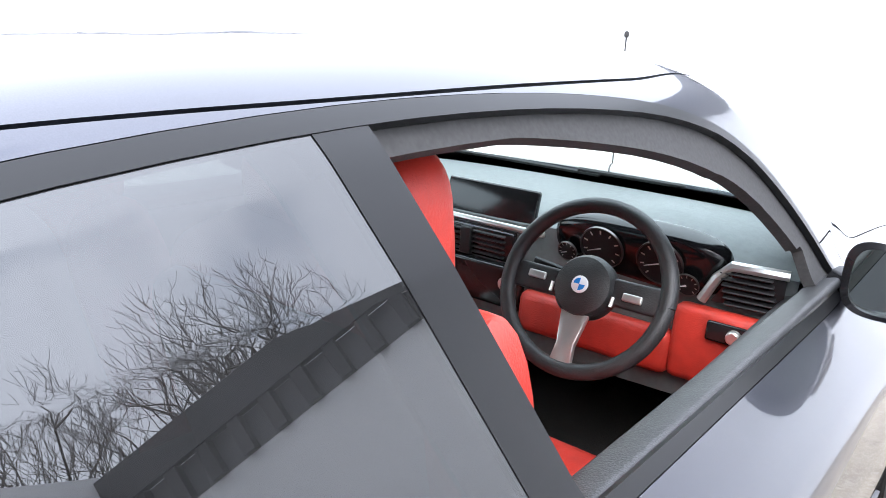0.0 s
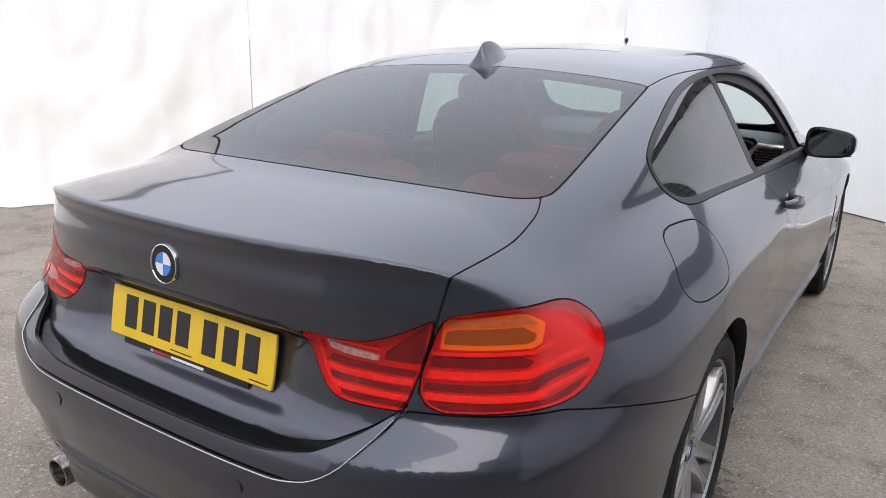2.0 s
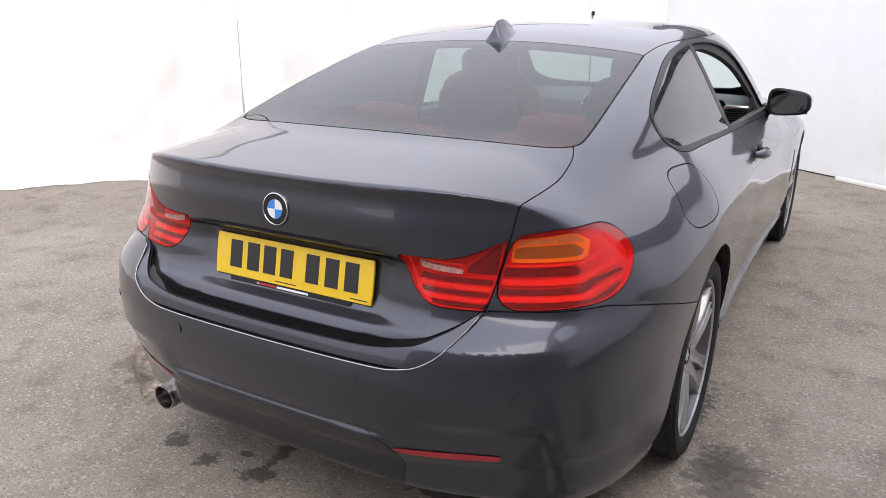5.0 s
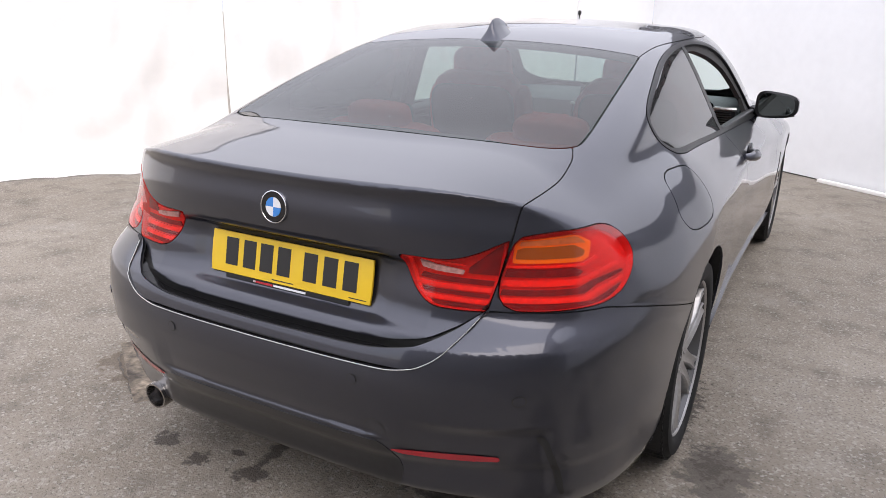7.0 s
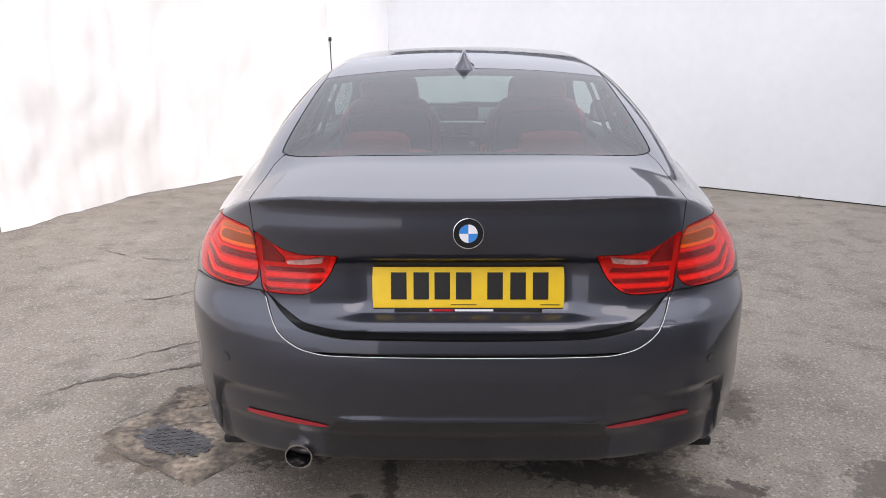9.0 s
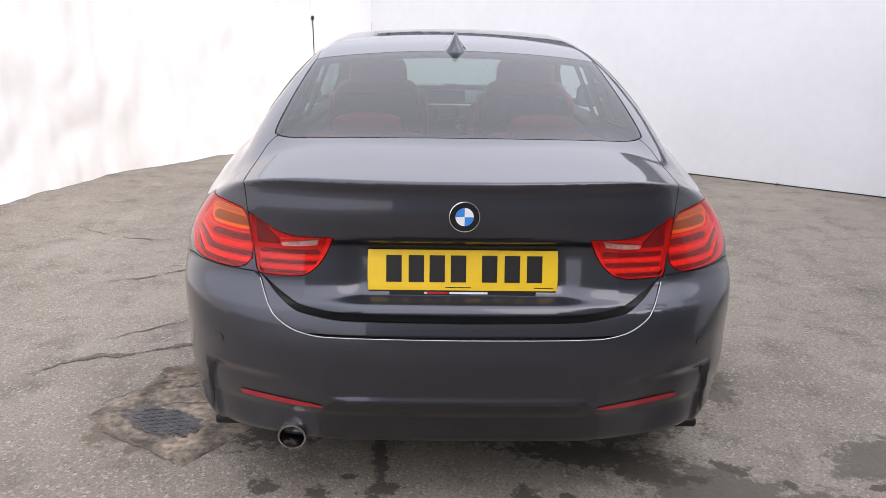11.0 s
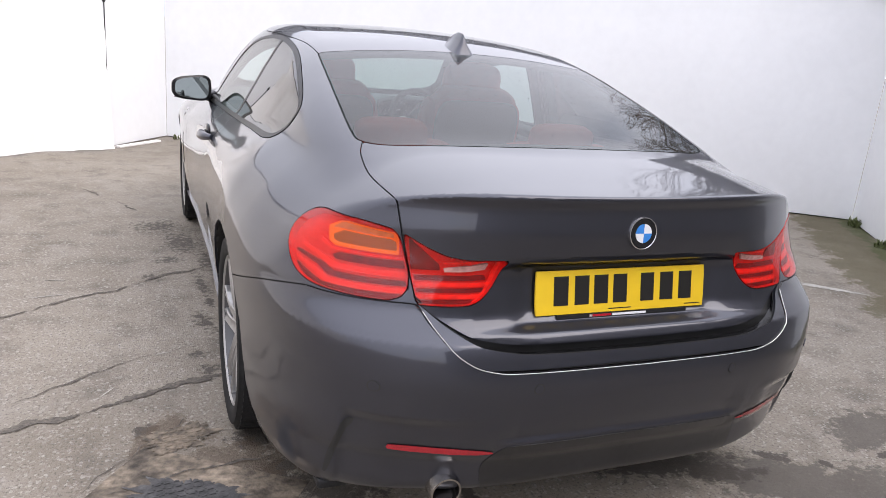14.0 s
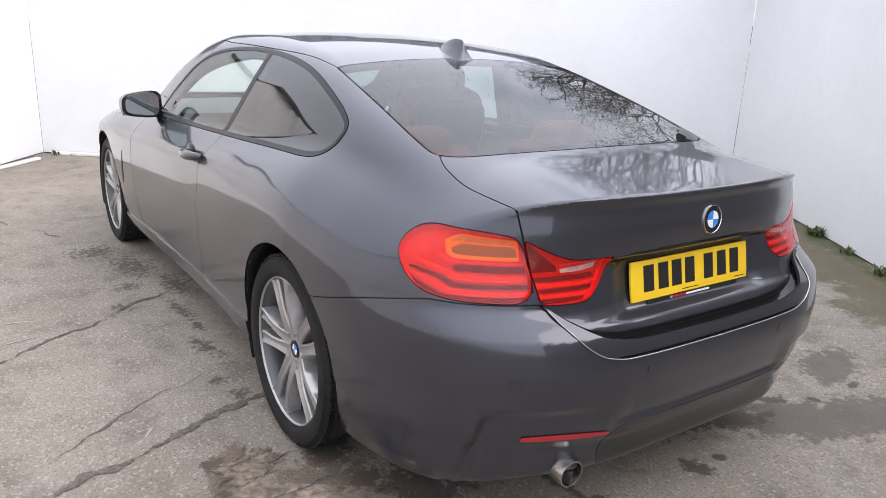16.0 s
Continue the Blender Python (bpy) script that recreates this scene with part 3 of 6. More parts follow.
def soft_block(bm, m, a, b, c, e=0.45, n=20):
    """A rounded cushion: half sizes a, b, c, and how square it is (1 round, 0 a box)."""
    def sg(v, p):
        return math.copysign(abs(v) ** p, v)

    rows = []
    for i in range(n + 1):
        la = -math.pi / 2 + math.pi * i / n
        row = []
        for j in range(2 * n):
            lo = math.pi * j / n
            row.append(bm.verts.new(m @ Vector((a * sg(math.cos(la), e) * sg(math.cos(lo), e), b * sg(math.cos(la), e) * sg(math.sin(lo), e), c * sg(math.sin(la), e)))))
        rows.append(row)
    for r0, r1 in zip(rows, rows[1:]):
        for j in range(2 * n):
            k = (j + 1) % (2 * n)
            bm.faces.new((r0[j], r0[k], r1[k], r1[j]))
    bmesh.ops.remove_doubles(bm, verts=rows[0] + rows[-1], dist=1e-6)
    return bm


def lathe(bm, m, profile, n=48, closed=False):
    """A profile of (radius, along) turned round the local z axis."""
    rings = [[bm.verts.new(m @ Vector((r * math.cos(2 * math.pi * k / n), r * math.sin(2 * math.pi * k / n), h))) for k in range(n)] for r, h in profile]
    pairs = list(zip(rings, rings[1:])) + ([(rings[-1], rings[0])] if closed else [])
    for a, b in pairs:
        for k in range(n):
            j = (k + 1) % n
            bm.faces.new((a[k], a[j], b[j], b[k]))
    return rings


def tube(bm, path, radii, n=8, caps=True):
    """A round rod along a path."""
    path = [Vector(p) for p in path]
    rings, side = [], None
    for i, p in enumerate(path):
        d = (path[min(i + 1, len(path) - 1)] - path[max(i - 1, 0)]).normalized()
        if side is None:
            side = d.orthogonal().normalized()
        side = (side - d * side.dot(d)).normalized()
        up = d.cross(side)
        r = radii[i] if hasattr(radii, "__len__") else radii
        rings.append([bm.verts.new(p + r * (math.cos(2 * math.pi * k / n) * side + math.sin(2 * math.pi * k / n) * up)) for k in range(n)])
    for a, b in zip(rings, rings[1:]):
        for k in range(n):
            bm.faces.new((a[k], a[(k + 1) % n], b[(k + 1) % n], b[k]))
    if caps:
        bm.faces.new(rings[0][::-1])
        bm.faces.new(rings[-1])
    return bm


def slab(bm, m, loop, h, bevel=0.0):
    """A flat outline (x, y) raised by h."""
    tmp = bmesh.new()
    low = [tmp.verts.new((x, y, 0)) for x, y in loop]
    f = tmp.faces.new(low)
    top = bmesh.ops.extrude_face_region(tmp, geom=[f])["geom"]
    for v in (g for g in top if isinstance(g, bmesh.types.BMVert)):
        v.co.z += h
    if bevel:
        edges = [e for e in tmp.edges if all(v.co.z > h * 0.99 for v in e.verts)]
        bmesh.ops.bevel(tmp, geom=edges, offset=bevel, segments=2, profile=0.5, affect="EDGES")
    return join(bm, tmp, m)


def ring_loop(r, n=32, cx=0.0, cy=0.0):
    return [(cx + r * math.cos(2 * math.pi * k / n), cy + r * math.sin(2 * math.pi * k / n)) for k in range(n)]


# faces of the tail look along -y: local x to the car's right, local y up, local z rearwards


def box(bm, m, sx, sy, sz):
    return bmesh.ops.create_cube(bm, size=1, matrix=m @ Matrix.Diagonal((sx, sy, sz, 1)))["verts"]


def tail_face(x, y, z, lean=0.0, turn=0.0):
    return Matrix.Translation((x, y, z)) @ Matrix.Rotation(radians(turn), 4, "Z") @ Matrix.Rotation(radians(90 - lean), 4, "X")


# ---------------------------------------------------------------- bumper, sill and floor of the car
def tail_y(x, z, tail=TAIL):
    n, w, yc = float(spl(z, BLUNT)), float(spl(z, HALF)), float(spl(z, tail))
    return 1 - (1 - yc) * (1 - min(abs(x) / w, 0.999) ** n) ** (1 / n)


xs = np.linspace(-0.566, 0.566, 72)
rows = []
for k, (dy, dz) in enumerate(((0.0, 0.0), (0.004, 0.003), (0.014, 0.005), (0.05, 0.012), (0.10, 0.022))):
    row = []
    for x in xs:
        z = float(bumper_top(np.array(x), np.array(0.1)))
        y = tail_y(x, z)
        room = max(0.012, float(tail_y(x, max(z, 0.632), LID)) + 0.02 - y)
        row.append((x, y + min(dy, room), z - GAP + dz))
    rows.append(row)
m_ = len(xs)
link("bumper_step", [p for r in rows for p in r], [(i * m_ + j, i * m_ + j + 1, (i + 1) * m_ + j + 1, (i + 1) * m_ + j) for i in range(4) for j in range(m_ - 1)], BLACK_GLOSS, car, "glossy black loading step of the bumper", sharp=40)

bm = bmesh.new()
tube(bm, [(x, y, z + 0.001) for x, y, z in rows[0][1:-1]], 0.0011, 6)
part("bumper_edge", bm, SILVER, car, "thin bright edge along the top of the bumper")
near_tail = cut(SKIN, lambda x, y, z: 0.75 - y)
low_tail = cut(near_tail, lambda x, y, z: 0.45 - z)
DIFFUSER = smooth_loop([(-0.36, 0.205), (-0.40, 0.30), (-0.385, 0.355), (-0.35, 0.392), (-0.33, 0.394), (0.33, 0.394), (0.35, 0.392), (0.385, 0.355), (0.40, 0.30), (0.36, 0.205)], 1)
panel("rear_diffuser", cut(low_tail, lambda x, y, z: inside(x, z, DIFFUSER)), INSERT, car, "dark grey lower bumper insert", lift=0.0015, edge=0.004)
for s in (1, -1):
    one = refine(cut(cut(near_tail, lambda x, y, z: np.minimum(s * x - 0.2, 0.6 - y)), lambda x, y, z: 0.6 - z), 2)
    strip = smooth_loop([(0.362, 0.372), (0.42, 0.367), (0.615, 0.369), (0.622, 0.377), (0.617, 0.389), (0.42, 0.386)], 1)
    panel("reflector", cut(one, lambda x, y, z: inside(s * x, z, strip)), REFLECTOR, car, "thin red rear reflector", lift=0.0025, edge=0)
    slit = smooth_loop([(0.690, 0.442), (0.708, 0.448), (0.728, 0.42), (0.748, 0.262), (0.736, 0.258), (0.716, 0.40)], 1)
    panel("bumper_vent", cut(one, lambda x, y, z: inside(s * x, z, slit)), RUBBER, car, "black slit at the bumper corner", lift=0.0015, edge=0)
    for sx, sz in ((0.291, 0.551), (0.666, 0.548)):
        near = refine(cut(one, lambda x, y, z: 0.02 - np.hypot(s * x - sx, z - sz)), 1)
        sensor = panel("parking_sensor", cut(near, lambda x, y, z: 0.0115 - np.hypot(s * x - sx, z - sz)), PAINT, car, "round parking sensor", lift=0.002, edge=0.004)
        panel("sensor_seal", cut(near, lambda x, y, z: 0.0140 - np.hypot(s * x - sx, z - sz)), RUBBER, sensor, lift=0.0008, edge=0)
cover = cut(refine(cut(near_tail, lambda x, y, z: np.minimum(0.045 - np.hypot(x - 0.34, z - 0.425), 0.5 - y)), 2), lambda x, y, z: np.minimum(0.030 - np.hypot(x - 0.34, z - 0.425), np.hypot(x - 0.34, z - 0.425) - 0.0275))
panel("tow_eye_cover", cover, INSERT, car, lift=0.0008, edge=0)
bm = bmesh.new()
rounded(bm, pose(0, 2.35, 0.20), 1.50, 4.1, 0.03, 0.01)
part("underbody", bm, BLACK, car)
bm = bmesh.new()
tube(bm, [(-0.47, 0.9, 0.26), (-0.47, 0.45, 0.27), (-0.472, 0.22, 0.266)], 0.028, 14)
part("exhaust_pipe", bm, SOOT, car)
tip = bmesh.new()
mt = Matrix.Translation((-0.474, 0.262, 0.264)) @ Matrix.Rotation(radians(93), 4, "X")
lathe(tip, mt, [(0.030, 0.0), (0.0395, 0.02), (0.0405, 0.145), (0.0395, 0.150), (0.035, 0.150), (0.0335, 0.14), (0.032, 0.04)], 40)
tip_ob = part("exhaust_tip", tip, DULL_STEEL, car, "round chrome exhaust tip, sooty inside")
bm = bmesh.new()
slab(bm, mt @ Matrix.Translation((0, 0, 0.05)), ring_loop(0.0335), 0.004)
part("soot_lining", bm, SOOT, tip_ob)

# ---------------------------------------------------------------- tail lamps
for s in (1, -1):
    one = cut(near_tail, lambda x, y, z: s * x - 0.2)
    lid_one = cut(cut(LID_SKIN, lambda x, y, z: s * x - 0.2), lambda x, y, z: 0.95 - z)
    outer = refine(cut(one, lambda x, y, z: inside(arc(x, y), z, LAMP_OUT) - 0.001), 2)
    inner = refine(cut(lid_one, lambda x, y, z: inside(np.abs(x), z, LAMP_IN) - 0.001), 2)
    for piece, tail, is_out in ((outer, TAIL, True), (inner, LID, False)):
        housing = panel("tail_lamp" if is_out else "lid_lamp", piece, LAMP_RED, car, "red tail lamp with an amber indicator" if is_out else "red tail lamp set in the boot lid", tail=tail, lift=-0.020, edge=-0.0205)

        def bit(name, loop, mat, lift, label="", edge=0.005):
            p = cut(piece, lambda x, y, z: inside(arc(x, y) if is_out else np.abs(x), z, np.array(loop)))
            if len(p[1]):
                panel(name, p, mat, housing, label, tail=tail, lift=lift, edge=edge)

        if is_out:
            bit("indicator", [(0.602, 0.830), (0.610, 0.878), (0.70, 0.884), (0.80, 0.890), (0.842, 0.874), (0.832, 0.838), (0.81, 0.830)], AMBER, -0.016, "amber indicator")
            bit("indicator_shade", [(0.610, 0.839), (0.615, 0.858), (0.632, 0.863), (0.785, 0.866), (0.818, 0.853), (0.814, 0.843), (0.797, 0.839)], SMOKE, -0.0145, "smoky amber facet")
            bit("indicator_top", [(0.622, 0.867), (0.626, 0.876), (0.70, 0.880), (0.795, 0.885), (0.826, 0.869), (0.79, 0.870)], PALE_AMBER, -0.0145, "pale indicator facet")
            bit("dark_bar", [(0.584, 0.799), (0.588, 0.817), (0.79, 0.817), (0.815, 0.808), (0.80, 0.799)], DARK_RED, -0.0165)
            bit("dark_bar", [(0.580, 0.763), (0.583, 0.775), (0.80, 0.776), (0.845, 0.788), (0.95, 0.800), (0.955, 0.794), (0.86, 0.779), (0.815, 0.763)], DARK_RED, -0.0165)
            bit("dark_bar", [(0.566, 0.728), (0.572, 0.745), (0.84, 0.746), (0.945, 0.772), (0.938, 0.752), (0.86, 0.730)], DARK_RED, -0.0165)
            bit("light_bar", [(0.583, 0.820), (0.585, 0.825), (0.815, 0.826), (0.855, 0.84), (0.862, 0.834), (0.82, 0.820)], RED_PLASTIC, -0.014)
            bit("light_bar", [(0.580, 0.781), (0.583, 0.793), (0.80, 0.793), (0.85, 0.805), (0.93, 0.82), (0.935, 0.812), (0.85, 0.795), (0.81, 0.782)], RED_PLASTIC, -0.014)
            bit("light_bar", [(0.576, 0.747), (0.578, 0.758), (0.81, 0.758), (0.86, 0.771), (0.945, 0.786), (0.945, 0.780), (0.86, 0.762), (0.82, 0.747)], RED_PLASTIC, -0.014)
        else:
            bit("reversing_light", [(0.394, 0.802), (0.388, 0.814), (0.44, 0.813), (0.498, 0.806), (0.495, 0.797), (0.45, 0.798)], CLEAR_WHITE, -0.013, "clear reversing light")
            bit("dark_bar", [(0.385, 0.779), (0.392, 0.789), (0.565, 0.789), (0.563, 0.779)], DARK_RED, -0.0165)
            bit("dark_bar", [(0.398, 0.752), (0.392, 0.761), (0.560, 0.761), (0.558, 0.752)], DARK_RED, -0.0165)
            bit("dark_bar", [(0.425, 0.724), (0.412, 0.734), (0.556, 0.734), (0.555, 0.724)], DARK_RED, -0.0165)
            bit("dark_bar", [(0.505, 0.800), (0.508, 0.815), (0.545, 0.845), (0.578, 0.872), (0.572, 0.80)], DARK_RED, -0.0165)
            bit("light_bar", [(0.388, 0.765), (0.382, 0.775), (0.562, 0.775), (0.561, 0.765)], RED_PLASTIC, -0.014)
            bit("light_bar", [(0.406, 0.738), (0.398, 0.748), (0.558, 0.748), (0.557, 0.738)], RED_PLASTIC, -0.014)
            bit("light_bar", [(0.352, 0.820), (0.366, 0.826), (0.45, 0.823), (0.50, 0.820), (0.498, 0.816), (0.44, 0.818), (0.375, 0.818)], RED_PLASTIC, -0.014)
            bit("light_bar", [(0.350, 0.818), (0.362, 0.818), (0.395, 0.755), (0.425, 0.730), (0.415, 0.728), (0.385, 0.752)], RED_PLASTIC, -0.0135)
        panel("lens", piece, RED_LENS, housing, "clear red lens", tail=tail, lift=0.0015, edge=0.004)

# ---------------------------------------------------------------- plate, roundel, fin, handles
PLATE = tail_face(0.004, 0.180, 0.739, 11)
plate = part("number_plate", slab(bmesh.new(), PLATE, smooth_loop([(-0.26, -0.0555), (-0.252, -0.0555), (0.252, -0.0555), (0.26, -0.0555), (0.26, 0.0555), (0.252, 0.0555), (-0.252, 0.0555), (-0.26, 0.0555)], 1), 0.006, 0.001), YELLOW, car, "yellow number plate with black characters shown as bars")
for x in (-0.188, -0.127, -0.070, -0.012, 0.073, 0.135, 0.196):
    bm = bmesh.new()
    slab(bm, PLATE @ Matrix.Translation((x, 0.004, 0.006)), [(-0.021, -0.037), (0.021, -0.037), (0.021, 0.037), (-0.021, 0.037)], 0.0008)
    part("character_bar", bm, INK, plate)
for x, w, y in ((-0.012, 0.035, -0.0475), (0.222, 0.026, -0.0475)):
    bm = bmesh.new()
    slab(bm, PLATE @ Matrix.Translation((x, y, 0.006)), [(-w, -0.0012), (w, -0.0012), (w, 0.0012), (-w, 0.0012)], 0.0006)
    part("small_print_bar", bm, INK, plate)
bm = bmesh.new()
slab(bm, PLATE @ Matrix.Translation((0, -0.004, -0.008)), [(-0.20, -0.066), (0.20, -0.066), (0.20, 0.04), (-0.20, 0.04)], 0.010)
slab(bm, PLATE @ Matrix.Translation((0, 0, -0.010)), [(-0.20, -0.067), (0.20, -0.067), (0.20, -0.0565), (-0.20, -0.0565)], 0.020)
holder = part("plate_holder", bm, BLACK, car, "black plate holder with a printed strip")
for x, w, mat in ((-0.068, 0.028, REFLECTOR), (-0.101, 0.004, CLEAR_WHITE), (0.016, 0.052, WHITE)):
    bm = bmesh.new()
    slab(bm, PLATE @ Matrix.Translation((x, -0.0620, 0.0101)), [(-w, -0.0028), (w, -0.0028), (w, 0.0028), (-w, 0.0028)], 0.0008)
    part("printed_bar", bm, mat, holder)

BADGE = tail_face(0.004, 0.1385, 0.901, 5)
bm = bmesh.new()
lathe(bm, BADGE, [(0.0, 0.004), (0.036, 0.004), (0.0385, 0.0075), (0.0405, 0.007), (0.0415, 0.0)], 48)
badge = part("badge", bm, CHROME, car, "round chrome-rimmed badge in black, blue and white")
bm = bmesh.new()
lathe(bm, BADGE, [(0.0245, 0.004), (0.0245, 0.0068), (0.0365, 0.0068), (0.0365, 0.004)], 48)
part("badge_ring", bm, BLACK_GLOSS, badge)
for k in range(4):
    bm = bmesh.new()
    a0 = k * math.pi / 2
    loop = [(0, 0)] + [(0.0238 * math.cos(a0 + i * math.pi / 20), 0.0238 * math.sin(a0 + i * math.pi / 20)) for i in range(11)]
    slab(bm, BADGE @ Matrix.Translation((0, 0, 0.004)), loop, 0.0035)
    part("badge_quarter", bm, WHITE if k % 2 == 0 else BLUE, badge)

bm = bmesh.new()
rows = []
for i in range(25):
    u = i / 24
    y = 1.325 + 0.20 * u
    h = 0.010 + 0.066 * float(spl(u, [(0, 0.15), (0.05, 0.62), (0.11, 0.98), (0.15, 1.0), (0.38, 0.92), (0.6, 0.68), (0.85, 0.28), (1, 0.0)]))
    w = 0.047 * float(spl(u, [(0, 0.90), (0.2, 1.0), (0.4, 1), (0.75, 0.8), (1, 0.12)]))
    base = float(spl(y, ROOF)) - 0.006
    ring = []
    for k in range(15):
        c = k - 7
        t = 1 - abs(c) / 7
        half = w * (0.10 + 0.90 * (1 - t) ** 1.7) if abs(c) < 7 else w * 1.06
        ring.append(bm.verts.new((math.copysign(half, c) if c else 0.0, y + 0.016 * t * (1 - u), base + h * t)))
    rows.append(ring)
for a, b in zip(rows, rows[1:]):
    for k in range(14):
        bm.faces.new((a[k], a[k + 1], b[k + 1], b[k]))
bm.faces.new(rows[0])
part("roof_aerial", bm, PAINT, car, "shark fin aerial in body colour", sharp=50)
for s in (1, -1):
    bm = bmesh.new()
    prof = []
    for i in range(13):
        u = i / 12
        bulge = math.sin(math.pi * u) ** 0.5
        prof.append(((0.866 + 0.032 * bulge) * s, 1.965 + 0.225 * u, 0.836 - 0.012 * u))
    tube(bm, prof, [0.011 + 0.011 * math.sin(math.pi * i / 12) ** 0.7 for i in range(13)], 14)
    handle = part("door_handle", bm, PAINT, car, "body-coloured pull handle")
    bm = bmesh.new()
    soft_block(bm, pose(0.868 * s, 2.105, 0.846, 0, 0, 0), 0.011, 0.050, 0.028, 0.9, 12)
    part("handle_cup", bm, BLACK_GLOSS, handle)


# ---------------------------------------------------------------- door mirrors
for s in (1, -1):
    bm = bmesh.new()
    rows = []
    for i in range(15):
        u = i / 14
        y = 2.872 + 0.145 * u
        k = (1 - u**2.2) ** 0.45 if u < 1 else 0.0
        cx, cz = 0.902 - 0.015 * u, 0.960 - 0.004 * u
        ring = []
        for j in range(36):
            a = 2 * math.pi * j / 36
            c, sn = math.cos(a), math.sin(a)
            ex = math.copysign(abs(c) ** 0.55, c) * 0.104
            ez = math.copysign(abs(sn) ** 0.6, sn) * 0.070 * (1.06 - 0.30 * (ex / 0.104 + 1) / 2)
            k2 = max(k, 0.02)
            ring.append(bm.verts.new((s * (cx + ex * k2), y, cz + ez * k2)))
        rows.append(ring)
    for a, b in zip(rows, rows[1:]):
        for j in range(36):
            bm.faces.new((a[j], a[(j + 1) % 36], b[(j + 1) % 36], b[j]))
    mirror = part("door_mirror", bm, PAINT, car, "door mirror with a painted cap", sharp=60)
    face = [(s * (0.902 + math.copysign(abs(math.cos(a)) ** 0.55, math.cos(a)) * 0.104), math.copysign(abs(math.sin(a)) ** 0.6, math.sin(a)) * 0.070 * (1.06 - 0.30 * (math.copysign(abs(math.cos(a)) ** 0.55, math.cos(a)) + 1) / 2) + 0.960) for a in (2 * math.pi * k / 36 for k in range(36))]
    mid = Vector((s * 0.902, 0.958))
    back_rim, inner_rim = [], []
    bm = bmesh.new()
    for x, z in face:
        q = mid + (Vector((x, z)) - mid) * 0.85
        back_rim.append(bm.verts.new((x, 2.870, z)))
        inner_rim.append(bm.verts.new((q.x, 2.866, q.y)))
    deep = [bm.verts.new((v.co.x, 2.922, v.co.z)) for v in inner_rim]
    for k in range(36):
        j = (k + 1) % 36
        bm.faces.new((back_rim[k], back_rim[j], inner_rim[j], inner_rim[k]))
        bm.faces.new((inner_rim[k], inner_rim[j], deep[j], deep[k]))
    part("mirror_frame", bm, BLACK_GLOSS, mirror)
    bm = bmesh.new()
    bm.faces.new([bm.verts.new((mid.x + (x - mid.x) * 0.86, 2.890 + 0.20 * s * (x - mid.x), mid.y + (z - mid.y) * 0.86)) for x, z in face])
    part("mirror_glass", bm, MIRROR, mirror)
    bm = bmesh.new()
    tube(bm, [(s * 0.745, 3.00, 0.905), (s * 0.79, 2.975, 0.908), (s * 0.84, 2.95, 0.925)], [0.034, 0.024, 0.022], 12)
    part("mirror_arm", bm, BLACK_GLOSS, mirror)
    bm = bmesh.new()
    tube(bm, [(s * 0.84, 2.955, 0.905), (s * 0.90, 2.965, 0.902), (s * 0.97, 2.955, 0.908)], [0.010, 0.012, 0.006], 10)
    part("side_repeater", bm, CHROME, mirror, "bright strip under the mirror cap")
    # the housing is turned towards the driver
    mirror.matrix_basis = Matrix.Translation((s * 0.86, 2.93, 0)) @ Matrix.Rotation(radians(-14 * s), 4, "Z") @ Matrix.Translation((-s * 0.86, -2.93, 0))

